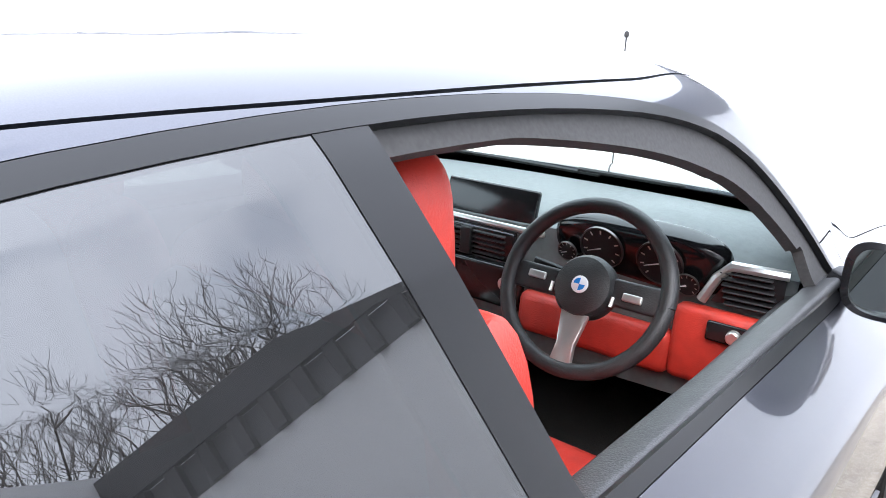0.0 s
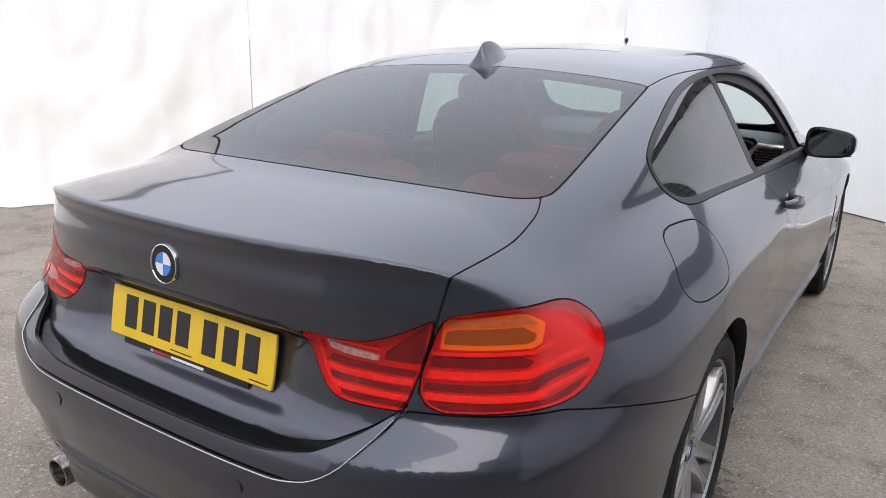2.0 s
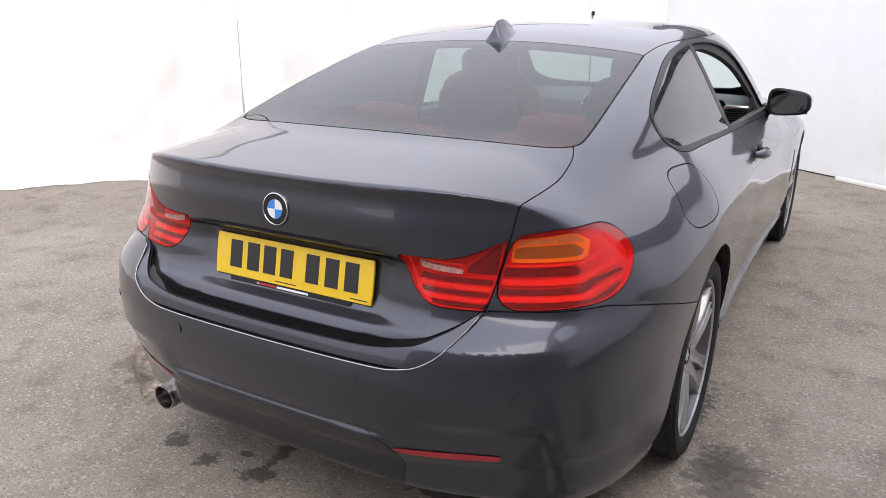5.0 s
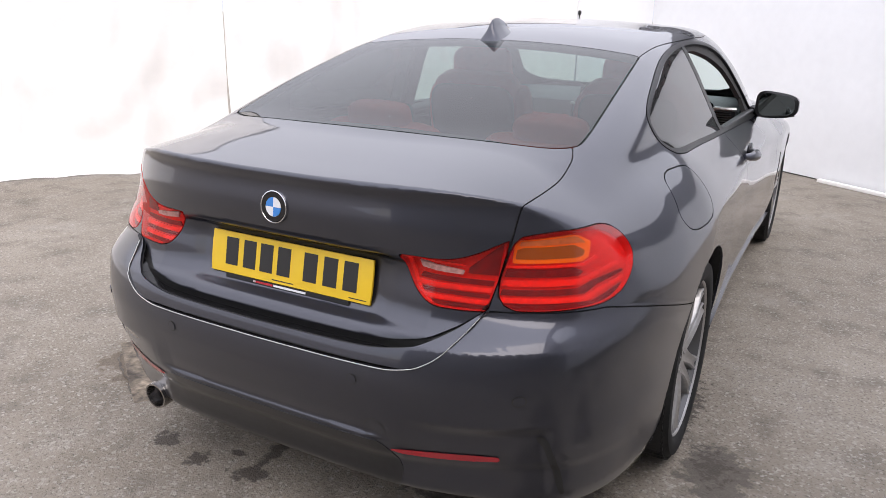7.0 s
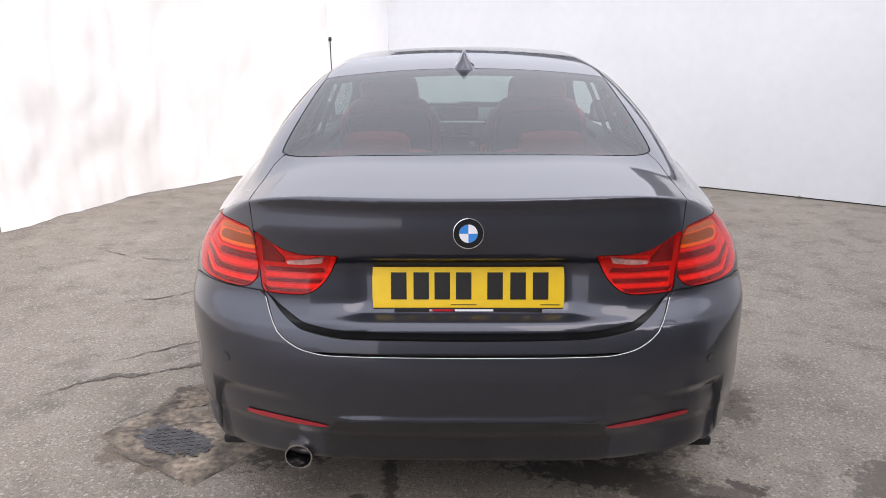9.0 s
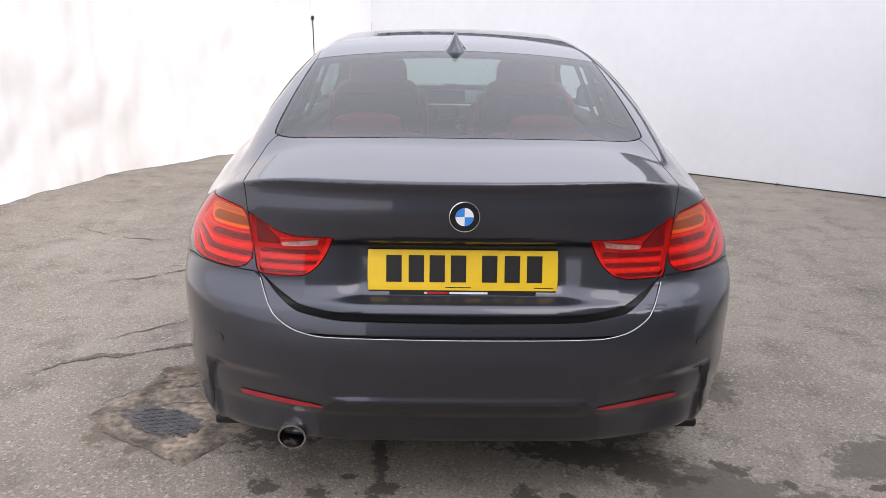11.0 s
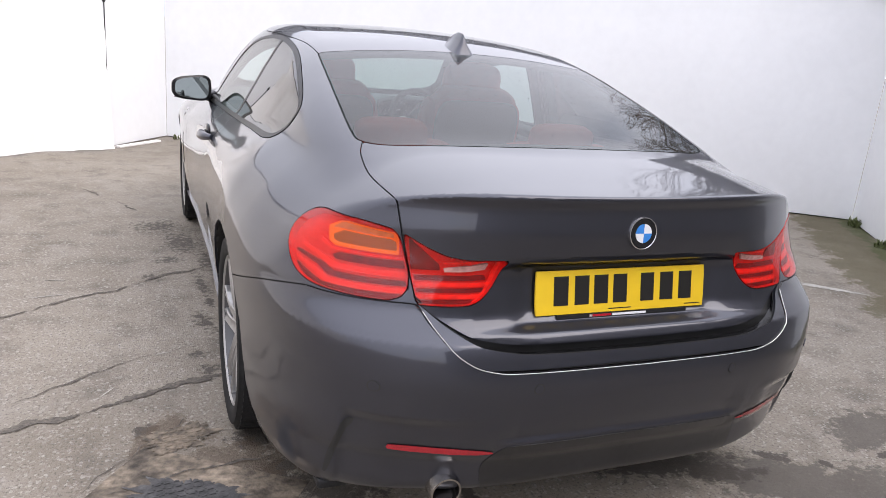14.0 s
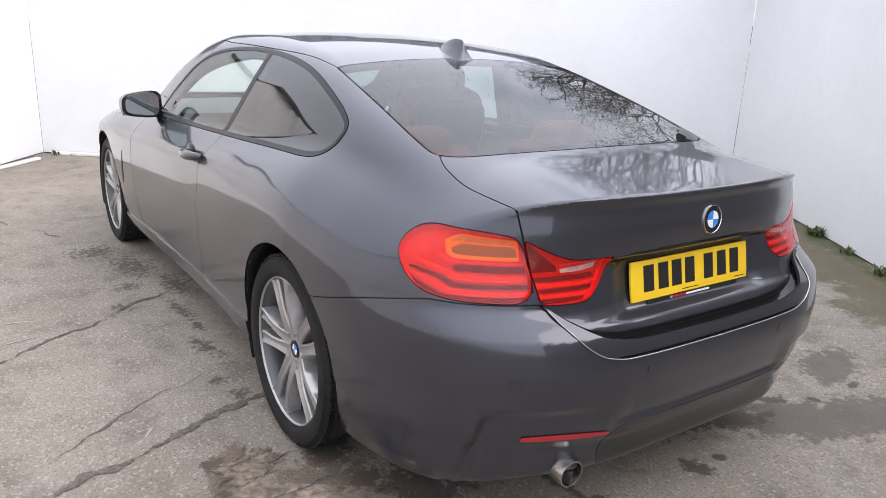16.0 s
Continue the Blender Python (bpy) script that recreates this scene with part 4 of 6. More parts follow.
# ---------------------------------------------------------------- wheels
def wheel(m, turn):
    """A wheel whose outer face looks along local +z."""
    bm = bmesh.new()
    w = 0.125
    lathe(bm, Matrix(), [(0.247, -w + 0.02), (0.262, -w + 0.004), (0.295, -w), (0.318, -w + 0.015), (0.327, -w + 0.04), (0.328, -0.03), (0.323, -0.028), (0.323, -0.020), (0.328, -0.018), (0.328, 0.018), (0.323, 0.020), (0.323, 0.028), (0.328, 0.03), (0.327, w - 0.04), (0.318, w - 0.015), (0.312, w - 0.010), (0.308, w - 0.002), (0.295, w), (0.275, w - 0.001), (0.262, w - 0.004), (0.252, w - 0.012), (0.247, w - 0.02)], 72)
    tyre = part("wheel", bm, TYRE, car, "alloy wheel with paired spokes and a low black tyre", sharp=30)
    tyre.matrix_basis = m
    bm = bmesh.new()
    for k in range(72):
        for side in (1, -1):
            a = 2 * math.pi * (k + 0.25 * side) / 72
            box(bm, Matrix.Rotation(a, 4, "Z") @ Matrix.Translation((0.3243, 0, side * 0.088)), 0.0075, 0.019, 0.042)
    part("tread_band", bm, TYRE, tyre)["kind"] = "stuff"
    bm = bmesh.new()
    lathe(bm, Matrix(), [(0.238, -0.11), (0.232, -0.02), (0.232, 0.06), (0.238, 0.09), (0.243, 0.104), (0.249, 0.112), (0.252, 0.110), (0.252, 0.10), (0.246, 0.09)], 72)
    part("rim", bm, ALLOY_DARK, tyre)
    bm = bmesh.new()
    lathe(bm, Matrix(), [(0.2455, 0.108), (0.2480, 0.113), (0.2505, 0.1145), (0.2535, 0.1125), (0.2535, 0.10)], 72)
    part("rim_lip", bm, ALLOY, tyre)
    bm = bmesh.new()
    for k in range(5):
        for side in (1, -1):
            a = radians(turn + 72 * k)
            # two arms leave the hub together and part towards the rim, each with a raised outer rib
            lines = []
            for i in range(11):
                u = i / 10
                r = 0.040 + 0.205 * u
                off = side * (0.0185 + 0.0285 * u**1.3)
                hw = 0.0180 + 0.0075 * u + 0.012 * (1 - u) ** 3 - 0.005 * math.sin(math.pi * u)
                zt = 0.086 + 0.010 * math.sin(math.pi * min(1, u * 1.1)) + 0.022 * u**2
                ring = []
                for dx, dz in ((-1.1, -0.042), (-1.0, -0.005), (-0.75, 0.0), (-0.1, -0.004), (0.15, -0.003), (0.80, 0.004), (1.0, 0.000), (1.35, -0.042)):
                    o = off + side * hw * dx
                    ring.append(bm.verts.new(Matrix.Rotation(a, 4, "Z") @ Vector((r, o, zt + dz))))
                lines.append(ring)
            for p, q in zip(lines, lines[1:]):
                for j in range(8):
                    bm.faces.new((p[j], p[(j + 1) % 8], q[(j + 1) % 8], q[j]))
            bm.faces.new(lines[0])
            bm.faces.new(lines[-1])
    part("spokes", bm, ALLOY, tyre, "five pairs of satin silver spokes")
    bm = bmesh.new()
    lathe(bm, Matrix(), [(0.0, 0.080), (0.030, 0.080), (0.036, 0.084), (0.062, 0.078), (0.068, 0.066), (0.068, 0.02)], 40)
    hub = part("hub", bm, ALLOY, tyre)
    bm = bmesh.new()
    lathe(bm, Matrix(), [(0.0, 0.0835), (0.024, 0.0835), (0.029, 0.086), (0.031, 0.076)], 32)
    part("hub_cap", bm, BLACK_GLOSS, hub, "small round hub cap")
    for k in range(4):
        bm = bmesh.new()
        a0 = k * math.pi / 2 + 0.3
        slab(bm, Matrix.Translation((0, 0, 0.0836)), [(0, 0)] + [(0.018 * math.cos(a0 + i * math.pi / 16), 0.018 * math.sin(a0 + i * math.pi / 16)) for i in range(9)], 0.0015)
        part("cap_quarter", bm, WHITE if k % 2 else BLUE, hub)
    for k in range(5):
        bm = bmesh.new()
        a = radians(turn + 36 + 72 * k)
        lathe(bm, Matrix.Translation((0.052 * math.cos(a), 0.052 * math.sin(a), 0)), [(0.0, 0.074), (0.008, 0.074), (0.009, 0.06)], 6)
        part("wheel_bolt", bm, STEEL, hub)
    bm = bmesh.new()
    lathe(bm, Matrix(), [(0.07, 0.02), (0.165, 0.02), (0.165, -0.004), (0.07, -0.004)], 48)
    part("brake_disc", bm, STEEL, tyre)
    bm = bmesh.new()
    rounded(bm, Matrix.Rotation(radians(200), 4, "Z") @ Matrix.Translation((0.145, 0, 0.01)), 0.06, 0.16, 0.07, 0.012)
    part("brake_caliper", bm, ALLOY_DARK, tyre)
    return tyre


for s in (1, -1):
    for axle, off, turn in ((AXLE_R, 0.770, 106), (AXLE_F, 0.765, 88)):
        wheel(Matrix(((0, 0, s, off * s), (s, 0, 0, axle), (0, 1, 0, HUB_Z + 0.003), (0, 0, 0, 1))), turn)
        bm = bmesh.new()
        rings = []
        for x0 in (0.60, 0.885):
            rings.append([bm.verts.new((s * x0, axle + 0.368 * math.cos(a), HUB_Z + 0.368 * math.sin(a))) for a in np.linspace(radians(-25), radians(205), 40)])
        for k in range(39):
            bm.faces.new((rings[0][k], rings[0][k + 1], rings[1][k + 1], rings[1][k]))
        bm.faces.new([bm.verts.new((s * 0.60, axle + 0.368 * math.cos(a), HUB_Z + 0.368 * math.sin(a))) for a in np.linspace(radians(-25), radians(205), 40)])
        part("wheel_arch_liner", bm, BLACK, car)

# ---------------------------------------------------------------- inside the car
bm = bmesh.new()
rounded(bm, pose(0, 2.1, 0.33), 1.45, 2.6, 0.03, 0.01)
part("floor_carpet", bm, CARPET, car)
for s in (1, -1):
    bm = bmesh.new()
    rounded(bm, pose(0.72 * s, 2.45, 0.62, 0, -5 * s, 0), 0.05, 1.35, 0.50, 0.02)
    card = part("door_card", bm, GREY_LEATHER, car, "black and red door lining")
    bm = bmesh.new()
    rounded(bm, pose(0.70 * s, 2.45, 0.66, 0, -5 * s, 0), 0.05, 1.1, 0.14, 0.02)
    part("door_armrest", bm, RED_LEATHER, card)
    bm = bmesh.new()
    rounded(bm, pose(0.735 * s, 2.45, 0.905, 0, -20 * s, -1.2 * s), 0.055, 1.15, 0.02, 0.009)
    part("door_sill_top", bm, GREY_LEATHER, card)
    bm = bmesh.new()
    rounded(bm, pose(0.70 * s, 1.45, 0.72, 0, -4 * s, 0), 0.08, 0.95, 0.44, 0.03)
    part("rear_side_lining", bm, GREY_LEATHER, car)


def front_seat(x):
    bm = bmesh.new()
    soft_block(bm, pose(x, 2.40, 0.53, -8), 0.25, 0.27, 0.085, 0.35)
    seat = part("front_seat", bm, RED_LEATHER, car, "red leather front seat with a headrest")
    for s in (1, -1):
        bm = bmesh.new()
        soft_block(bm, pose(x + 0.225 * s, 2.41, 0.56, -8), 0.055, 0.25, 0.085, 0.5, 12)
        part("cushion_bolster", bm, RED_LEATHER, seat)
        bm = bmesh.new()
        soft_block(bm, pose(x + 0.20 * s, 2.10, 0.80, 14), 0.055, 0.085, 0.25, 0.5, 12)
        part("back_bolster", bm, RED_LEATHER, seat)
    bm = bmesh.new()
    soft_block(bm, pose(x, 2.075, 0.81, 14), 0.225, 0.075, 0.305, 0.38)
    part("backrest", bm, RED_LEATHER, seat)
    bm = bmesh.new()
    soft_block(bm, pose(x, 2.03, 0.79, 14), 0.215, 0.055, 0.27, 0.3)
    part("back_shell", bm, BLACK, seat)
    bm = bmesh.new()
    soft_block(bm, pose(x, 2.078, 1.105, 8), 0.145, 0.060, 0.115, 0.5)
    part("headrest", bm, RED_LEATHER, seat)
    return seat


front_seat(0.37)
front_seat(-0.37)
for x in (0.34, -0.34):
    bm = bmesh.new()
    soft_block(bm, pose(x, 1.42, 0.54, -6), 0.27, 0.24, 0.08, 0.35)
    bench = part("rear_seat", bm, RED_LEATHER, car, "red leather rear seat")
    bm = bmesh.new()
    soft_block(bm, pose(x, 1.19, 0.74, 20), 0.27, 0.07, 0.24, 0.35)
    part("backrest", bm, RED_LEATHER, bench)
    bm = bmesh.new()
    soft_block(bm, pose(x, 1.13, 0.985, 16), 0.13, 0.045, 0.06, 0.5)
    part("headrest", bm, RED_LEATHER, bench)
bm = bmesh.new()
rounded(bm, pose(0, 0.93, 0.915), 1.20, 0.42, 0.02, 0.008)
part("parcel_shelf", bm, LINING, car)

bm = bmesh.new()
prof = [(2.93, 0.60), (2.93, 0.72), (2.95, 0.82), (2.965, 0.895), (3.02, 0.918), (3.15, 0.928), (3.40, 0.940), (3.46, 0.93), (3.46, 0.60)]
rows = []
for x in np.linspace(-0.70, 0.70, 41):
    hood_bump = 0.035 * math.exp(-(((x - 0.37) / 0.17) ** 2))
    curve = 0.10 * (abs(x) / 0.7) ** 3
    rows.append([bm.verts.new((x, y + (0.03 * (abs(x) / 0.7) ** 2 if y < 3.1 else -curve), z + (hood_bump if 0.89 < z and y < 3.3 else 0))) for y, z in prof])
for a, b in zip(rows, rows[1:]):
    for k in range(len(prof) - 1):
        bm.faces.new((a[k], a[k + 1], b[k + 1], b[k]))
dash = part("dashboard", bm, DASH, car, "dark grey dashboard with red lower panels", sharp=50)
for x0, w, z0, h in ((0.585, 0.20, 0.735, 0.165), (0.30, 0.38, 0.700, 0.10), (-0.42, 0.42, 0.735, 0.165)):
    bm = bmesh.new()
    rounded(bm, pose(x0, 2.925 + 0.02 * abs(x0), z0, -4), w, 0.05, h, 0.02)
    part("lower_panel", bm, RED_LEATHER, dash, "red leather lower dash panel")
bm = bmesh.new()
soft_block(bm, pose(0.37, 2.985, 0.885, 18), 0.205, 0.042, 0.082, 0.6)
binnacle = part("instrument_panel", bm, SCREEN, dash, "black instrument panel with round dials")
for dx, dz, r in ((0.302, 0.893, 0.052), (0.438, 0.889, 0.052), (0.219, 0.868, 0.024), (0.502, 0.856, 0.026)):
    bm = bmesh.new()
    lathe(bm, tail_face(dx, 2.936 - 0.0, dz, -18), [(r * 0.95, 0.0), (r * 0.965, 0.006), (r, 0.006), (r * 1.01, 0.0)], 36)
    part("dial_ring", bm, STEEL, binnacle)
    bm = bmesh.new()
    slab(bm, tail_face(dx, 2.936, dz, -18), ring_loop(r * 0.93), 0.004)
    part("dial_face", bm, BLACK, binnacle)
    for k in range(9):
        bm = bmesh.new()
        a = radians(-45 + 270 * k / 8)
        slab(bm, tail_face(dx, 2.936, dz, -18) @ Matrix.Rotation(a, 4, "Z") @ Matrix.Translation((r * 0.76, 0, 0.004)), [(-0.09 * r, -0.03 * r), (0.09 * r, -0.03 * r), (0.09 * r, 0.03 * r), (-0.09 * r, 0.03 * r)], 0.0006)
        part("dial_mark", bm, SILVER, binnacle)
    bm = bmesh.new()
    slab(bm, tail_face(dx, 2.936, dz, -18) @ Matrix.Rotation(radians(200), 4, "Z") @ Matrix.Translation((0, 0, 0.006)), [(0, -0.0015), (r * 0.7, -0.0006), (r * 0.7, 0.0006), (0, 0.0015)], 0.001)
    part("needle", bm, WHITE, binnacle)
bm = bmesh.new()
rounded(bm, pose(-0.037, 2.985, 0.922, -12), 0.275, 0.018, 0.112, 0.006)
part("centre_screen", bm, SCREEN, dash, "dark upright display screen")
bm = bmesh.new()
rounded(bm, pose(-0.04, 2.962, 0.883, -30, 0, 0), 0.36, 0.014, 0.014, 0.004)
part("silver_strip", bm, SILVER, dash)
bm = bmesh.new()
rounded(bm, pose(-0.07, 2.955, 0.835), 0.27, 0.03, 0.075, 0.006)
vent = part("centre_vent", bm, BLACK_GLOSS, dash)
for dz in (-0.026, -0.013, 0.0, 0.013, 0.026):
    for x0 in (-0.135, -0.005):
        bm = bmesh.new()
        rounded(bm, pose(x0, 2.938, 0.835 + dz, 15), 0.10, 0.012, 0.0045, 0.0015, 1)
        part("vent_slat", bm, BLACK, vent)
bm = bmesh.new()
rounded(bm, pose(-0.07, 2.935, 0.835), 0.032, 0.02, 0.07, 0.004)
part("hazard_switch", bm, BLACK, vent)
bm = bmesh.new()
rounded(bm, pose(-0.05, 2.94, 0.742), 0.32, 0.05, 0.105, 0.008)
radio = part("control_panel", bm, BLACK_GLOSS, dash, "black radio and heater controls")
for x0 in (-0.185, 0.065):
    bm = bmesh.new()
    lathe(bm, tail_face(x0, 2.925, 0.752), [(0, 0.016), (0.014, 0.016), (0.017, 0.013), (0.018, 0.0)], 28)
    part("control_knob", bm, SILVER, radio)
for k in range(7):
    bm = bmesh.new()
    rounded(bm, pose(-0.15 + 0.03 * k, 2.925, 0.722), 0.024, 0.01, 0.012, 0.002, 1)
    part("control_button", bm, BLACK, radio)
# the side vent by the driver's door, in a silver frame
frame_bm = bmesh.new()
tube(frame_bm, [(0.535, 2.935, 0.832), (0.560, 2.935, 0.885), (0.585, 2.938, 0.914), (0.690, 2.955, 0.914)], 0.011, 8)
side_vent = part("side_vent", frame_bm, SILVER, dash, "black side vent in a silver frame")
bm = bmesh.new()
slab(bm, tail_face(0.62, 2.952, 0.866, 0, 6), [(-0.068, -0.032), (0.066, -0.035), (0.066, 0.038), (-0.028, 0.038)], 0.008)
part("vent_box", bm, BLACK_GLOSS, side_vent)
for k in range(6):
    bm = bmesh.new()
    rounded(bm, pose(0.63 - 0.003 * k, 2.938, 0.838 + 0.0125 * k, 15, 0, 6), 0.10, 0.014, 0.004, 0.0015, 1)
    part("vent_slat", bm, BLACK, side_vent)
bm = bmesh.new()
rounded(bm, pose(0.63, 3.06, 0.912, 0, 0, 0), 0.085, 0.045, 0.008, 0.003)
defrost = part("defroster_grille", bm, BLACK, dash)
for k in range(6):
    bm = bmesh.new()
    rounded(bm, pose(0.60 + 0.012 * k, 3.06, 0.917), 0.003, 0.036, 0.004, 0.001, 1)
    part("grille_bar", bm, DASH, defrost)
bm = bmesh.new()
rounded(bm, pose(0.615, 2.905, 0.783, -4), 0.105, 0.012, 0.042, 0.008)
switch = part("light_switch", bm, BLACK_GLOSS, dash, "black light switch panel with a round knob")
bm = bmesh.new()
lathe(bm, tail_face(0.620, 2.900, 0.783), [(0, 0.014), (0.011, 0.014), (0.014, 0.011), (0.015, 0)], 24)
part("switch_knob", bm, SILVER, switch)

WHEEL = Matrix.Translation((0.363, 2.745, 0.862)) @ Matrix.Rotation(radians(90 - 26), 4, "X")
bm = bmesh.new()
tube_path = [WHEEL @ Vector((0.172 * math.cos(2 * math.pi * k / 48), 0.170 * math.sin(2 * math.pi * k / 48), 0)) for k in range(49)]
tube(bm, tube_path, 0.0165, 12, caps=False)
steering = part("steering_wheel", bm, GREY_LEATHER, car, "black leather three-spoke steering wheel")
bm = bmesh.new()
lathe(bm, WHEEL, [(0.0, 0.022), (0.035, 0.020), (0.058, 0.012), (0.066, -0.004), (0.064, -0.03), (0.03, -0.05)], 40)
part("wheel_hub", bm, GREY_LEATHER, steering)
bm = bmesh.new()
lathe(bm, WHEEL, [(0.0, 0.025), (0.015, 0.0245), (0.0175, 0.023), (0.018, 0.018)], 32)
hub_badge = part("hub_badge", bm, WHITE, steering)
for k in (1, 3):
    bm = bmesh.new()
    a0 = k * math.pi / 2
    slab(bm, WHEEL @ Matrix.Translation((0, 0, 0.0242)), [(0, 0)] + [(0.0125 * math.cos(a0 + i * math.pi / 16), 0.0125 * math.sin(a0 + i * math.pi / 16)) for i in range(9)], 0.0012)
    part("badge_quarter", bm, BLUE, hub_badge)
for a, mat in ((0, GREY_LEATHER), (180, GREY_LEATHER)):
    bm = bmesh.new()
    rounded(bm, WHEEL @ Matrix.Rotation(radians(a), 4, "Z") @ Matrix.Translation((0.115, 0.005, -0.006)), 0.115, 0.055, 0.016, 0.006)
    part("wheel_spoke", bm, mat, steering)
    bm = bmesh.new()
    rounded(bm, WHEEL @ Matrix.Rotation(radians(a), 4, "Z") @ Matrix.Translation((0.105, 0.0, 0.005)), 0.040, 0.016, 0.008, 0.003)
    part("wheel_buttons", bm, SILVER, steering)
bm = bmesh.new()
slab(bm, WHEEL @ Matrix.Translation((0, 0, -0.004)), [(-0.030, -0.055), (-0.019, -0.120), (-0.024, -0.166), (0.024, -0.166), (0.019, -0.120), (0.030, -0.055)], 0.012, 0.003)
lower = part("wheel_spoke", bm, SILVER, steering, "silver lower spoke")
for a in (12, 168):
    bm = bmesh.new()
    tube(bm, [WHEEL @ Vector((0.068 * math.cos(radians(a + 180 * 0)), 0.068 * math.sin(radians(a)) - 0.02 - 0.01 * k, 0.004)) for k in range(3)], 0.004, 8)
    part("hub_trim", bm, SILVER, steering)
for s in (1, -1):
    bm = bmesh.new()
    tube(bm, [WHEEL @ Vector((0.03 * s, 0.02, -0.06)), WHEEL @ Vector((0.15 * s, 0.035, -0.05))], [0.010, 0.008], 8)
    part("column_stalk", bm, BLACK, steering)
bm = bmesh.new()
rounded(bm, pose(0, 2.45, 0.50), 0.20, 0.95, 0.24, 0.03)
console = part("centre_console", bm, GREY_LEATHER, car, "black centre console with a silver trim")
bm = bmesh.new()
rounded(bm, pose(0, 2.70, 0.625), 0.15, 0.24, 0.012, 0.004)
part("console_trim", bm, SILVER, console)
bm = bmesh.new()
soft_block(bm, pose(0, 2.66, 0.69, 10), 0.022, 0.025, 0.05, 0.7, 10)
part("gear_lever", bm, GREY_LEATHER, console)
bm = bmesh.new()
soft_block(bm, pose(0, 2.93, 1.215, -8), 0.115, 0.018, 0.035, 0.6, 14)
part("rear_view_mirror", bm, BLACK, car)
for x0, x1, y0 in ((-0.60, 0.02, 3.45), (-0.02, 0.58, 3.47)):
    bm = bmesh.new()
    tube(bm, [(x0, y0 - 0.07, 0.972), (0.5 * (x0 + x1), y0 - 0.0, 0.958), (x1, y0 + 0.01, 0.953)], 0.007, 6)
    part("wiper", bm, BLACK, car)

rng = random.Random(11)
drops = bmesh.new()
made = 0
while made < 420:
    x, y = rng.uniform(-0.57, 0.57), 0.58 + 0.76 * rng.random() ** 0.6
    if float(inside(np.array([x]), np.array([y]), REAR_GLASS)[0]) < 0.02:
        continue
    z = float(spl(y, ROOF)) - 0.10 * x * x
    for _ in range(12):
        f = float(shell(np.array([x]), np.array([y]), np.array([z]))[0])
        z -= f * 0.9
    r = 0.0009 + 0.0022 * rng.random() ** 2
    tmp = bmesh.new()
    bmesh.ops.create_icosphere(tmp, subdivisions=1, radius=r)
    join(drops, tmp, Matrix.Translation((x, y, z + 0.0003)) @ Matrix.Rotation(radians(16), 4, "X") @ Matrix.Diagonal((1, 1.0 + 1.2 * rng.random(), 0.4, 1)))
    made += 1
rain = part("rain_film", drops, WATER, car, "small rain drops on the rear window", sharp=60)
rain["kind"] = "stuff"
for s in (1, -1):
    gill = smooth_loop([(3.335, 0.66), (3.355, 0.655), (3.42, 0.47), (3.405, 0.455), (3.375, 0.50)], 1)
    wing = cut(cut(SKIN, lambda x, y, z: s * x - 0.6), lambda x, y, z: 0.3 - np.abs(y - 3.38))
    panel("wing_vent", cut(wing, lambda x, y, z: inside(y, z, gill)), BLACK, car, "black vent slit behind the front wheel", lift=0.0015, edge=0.004)


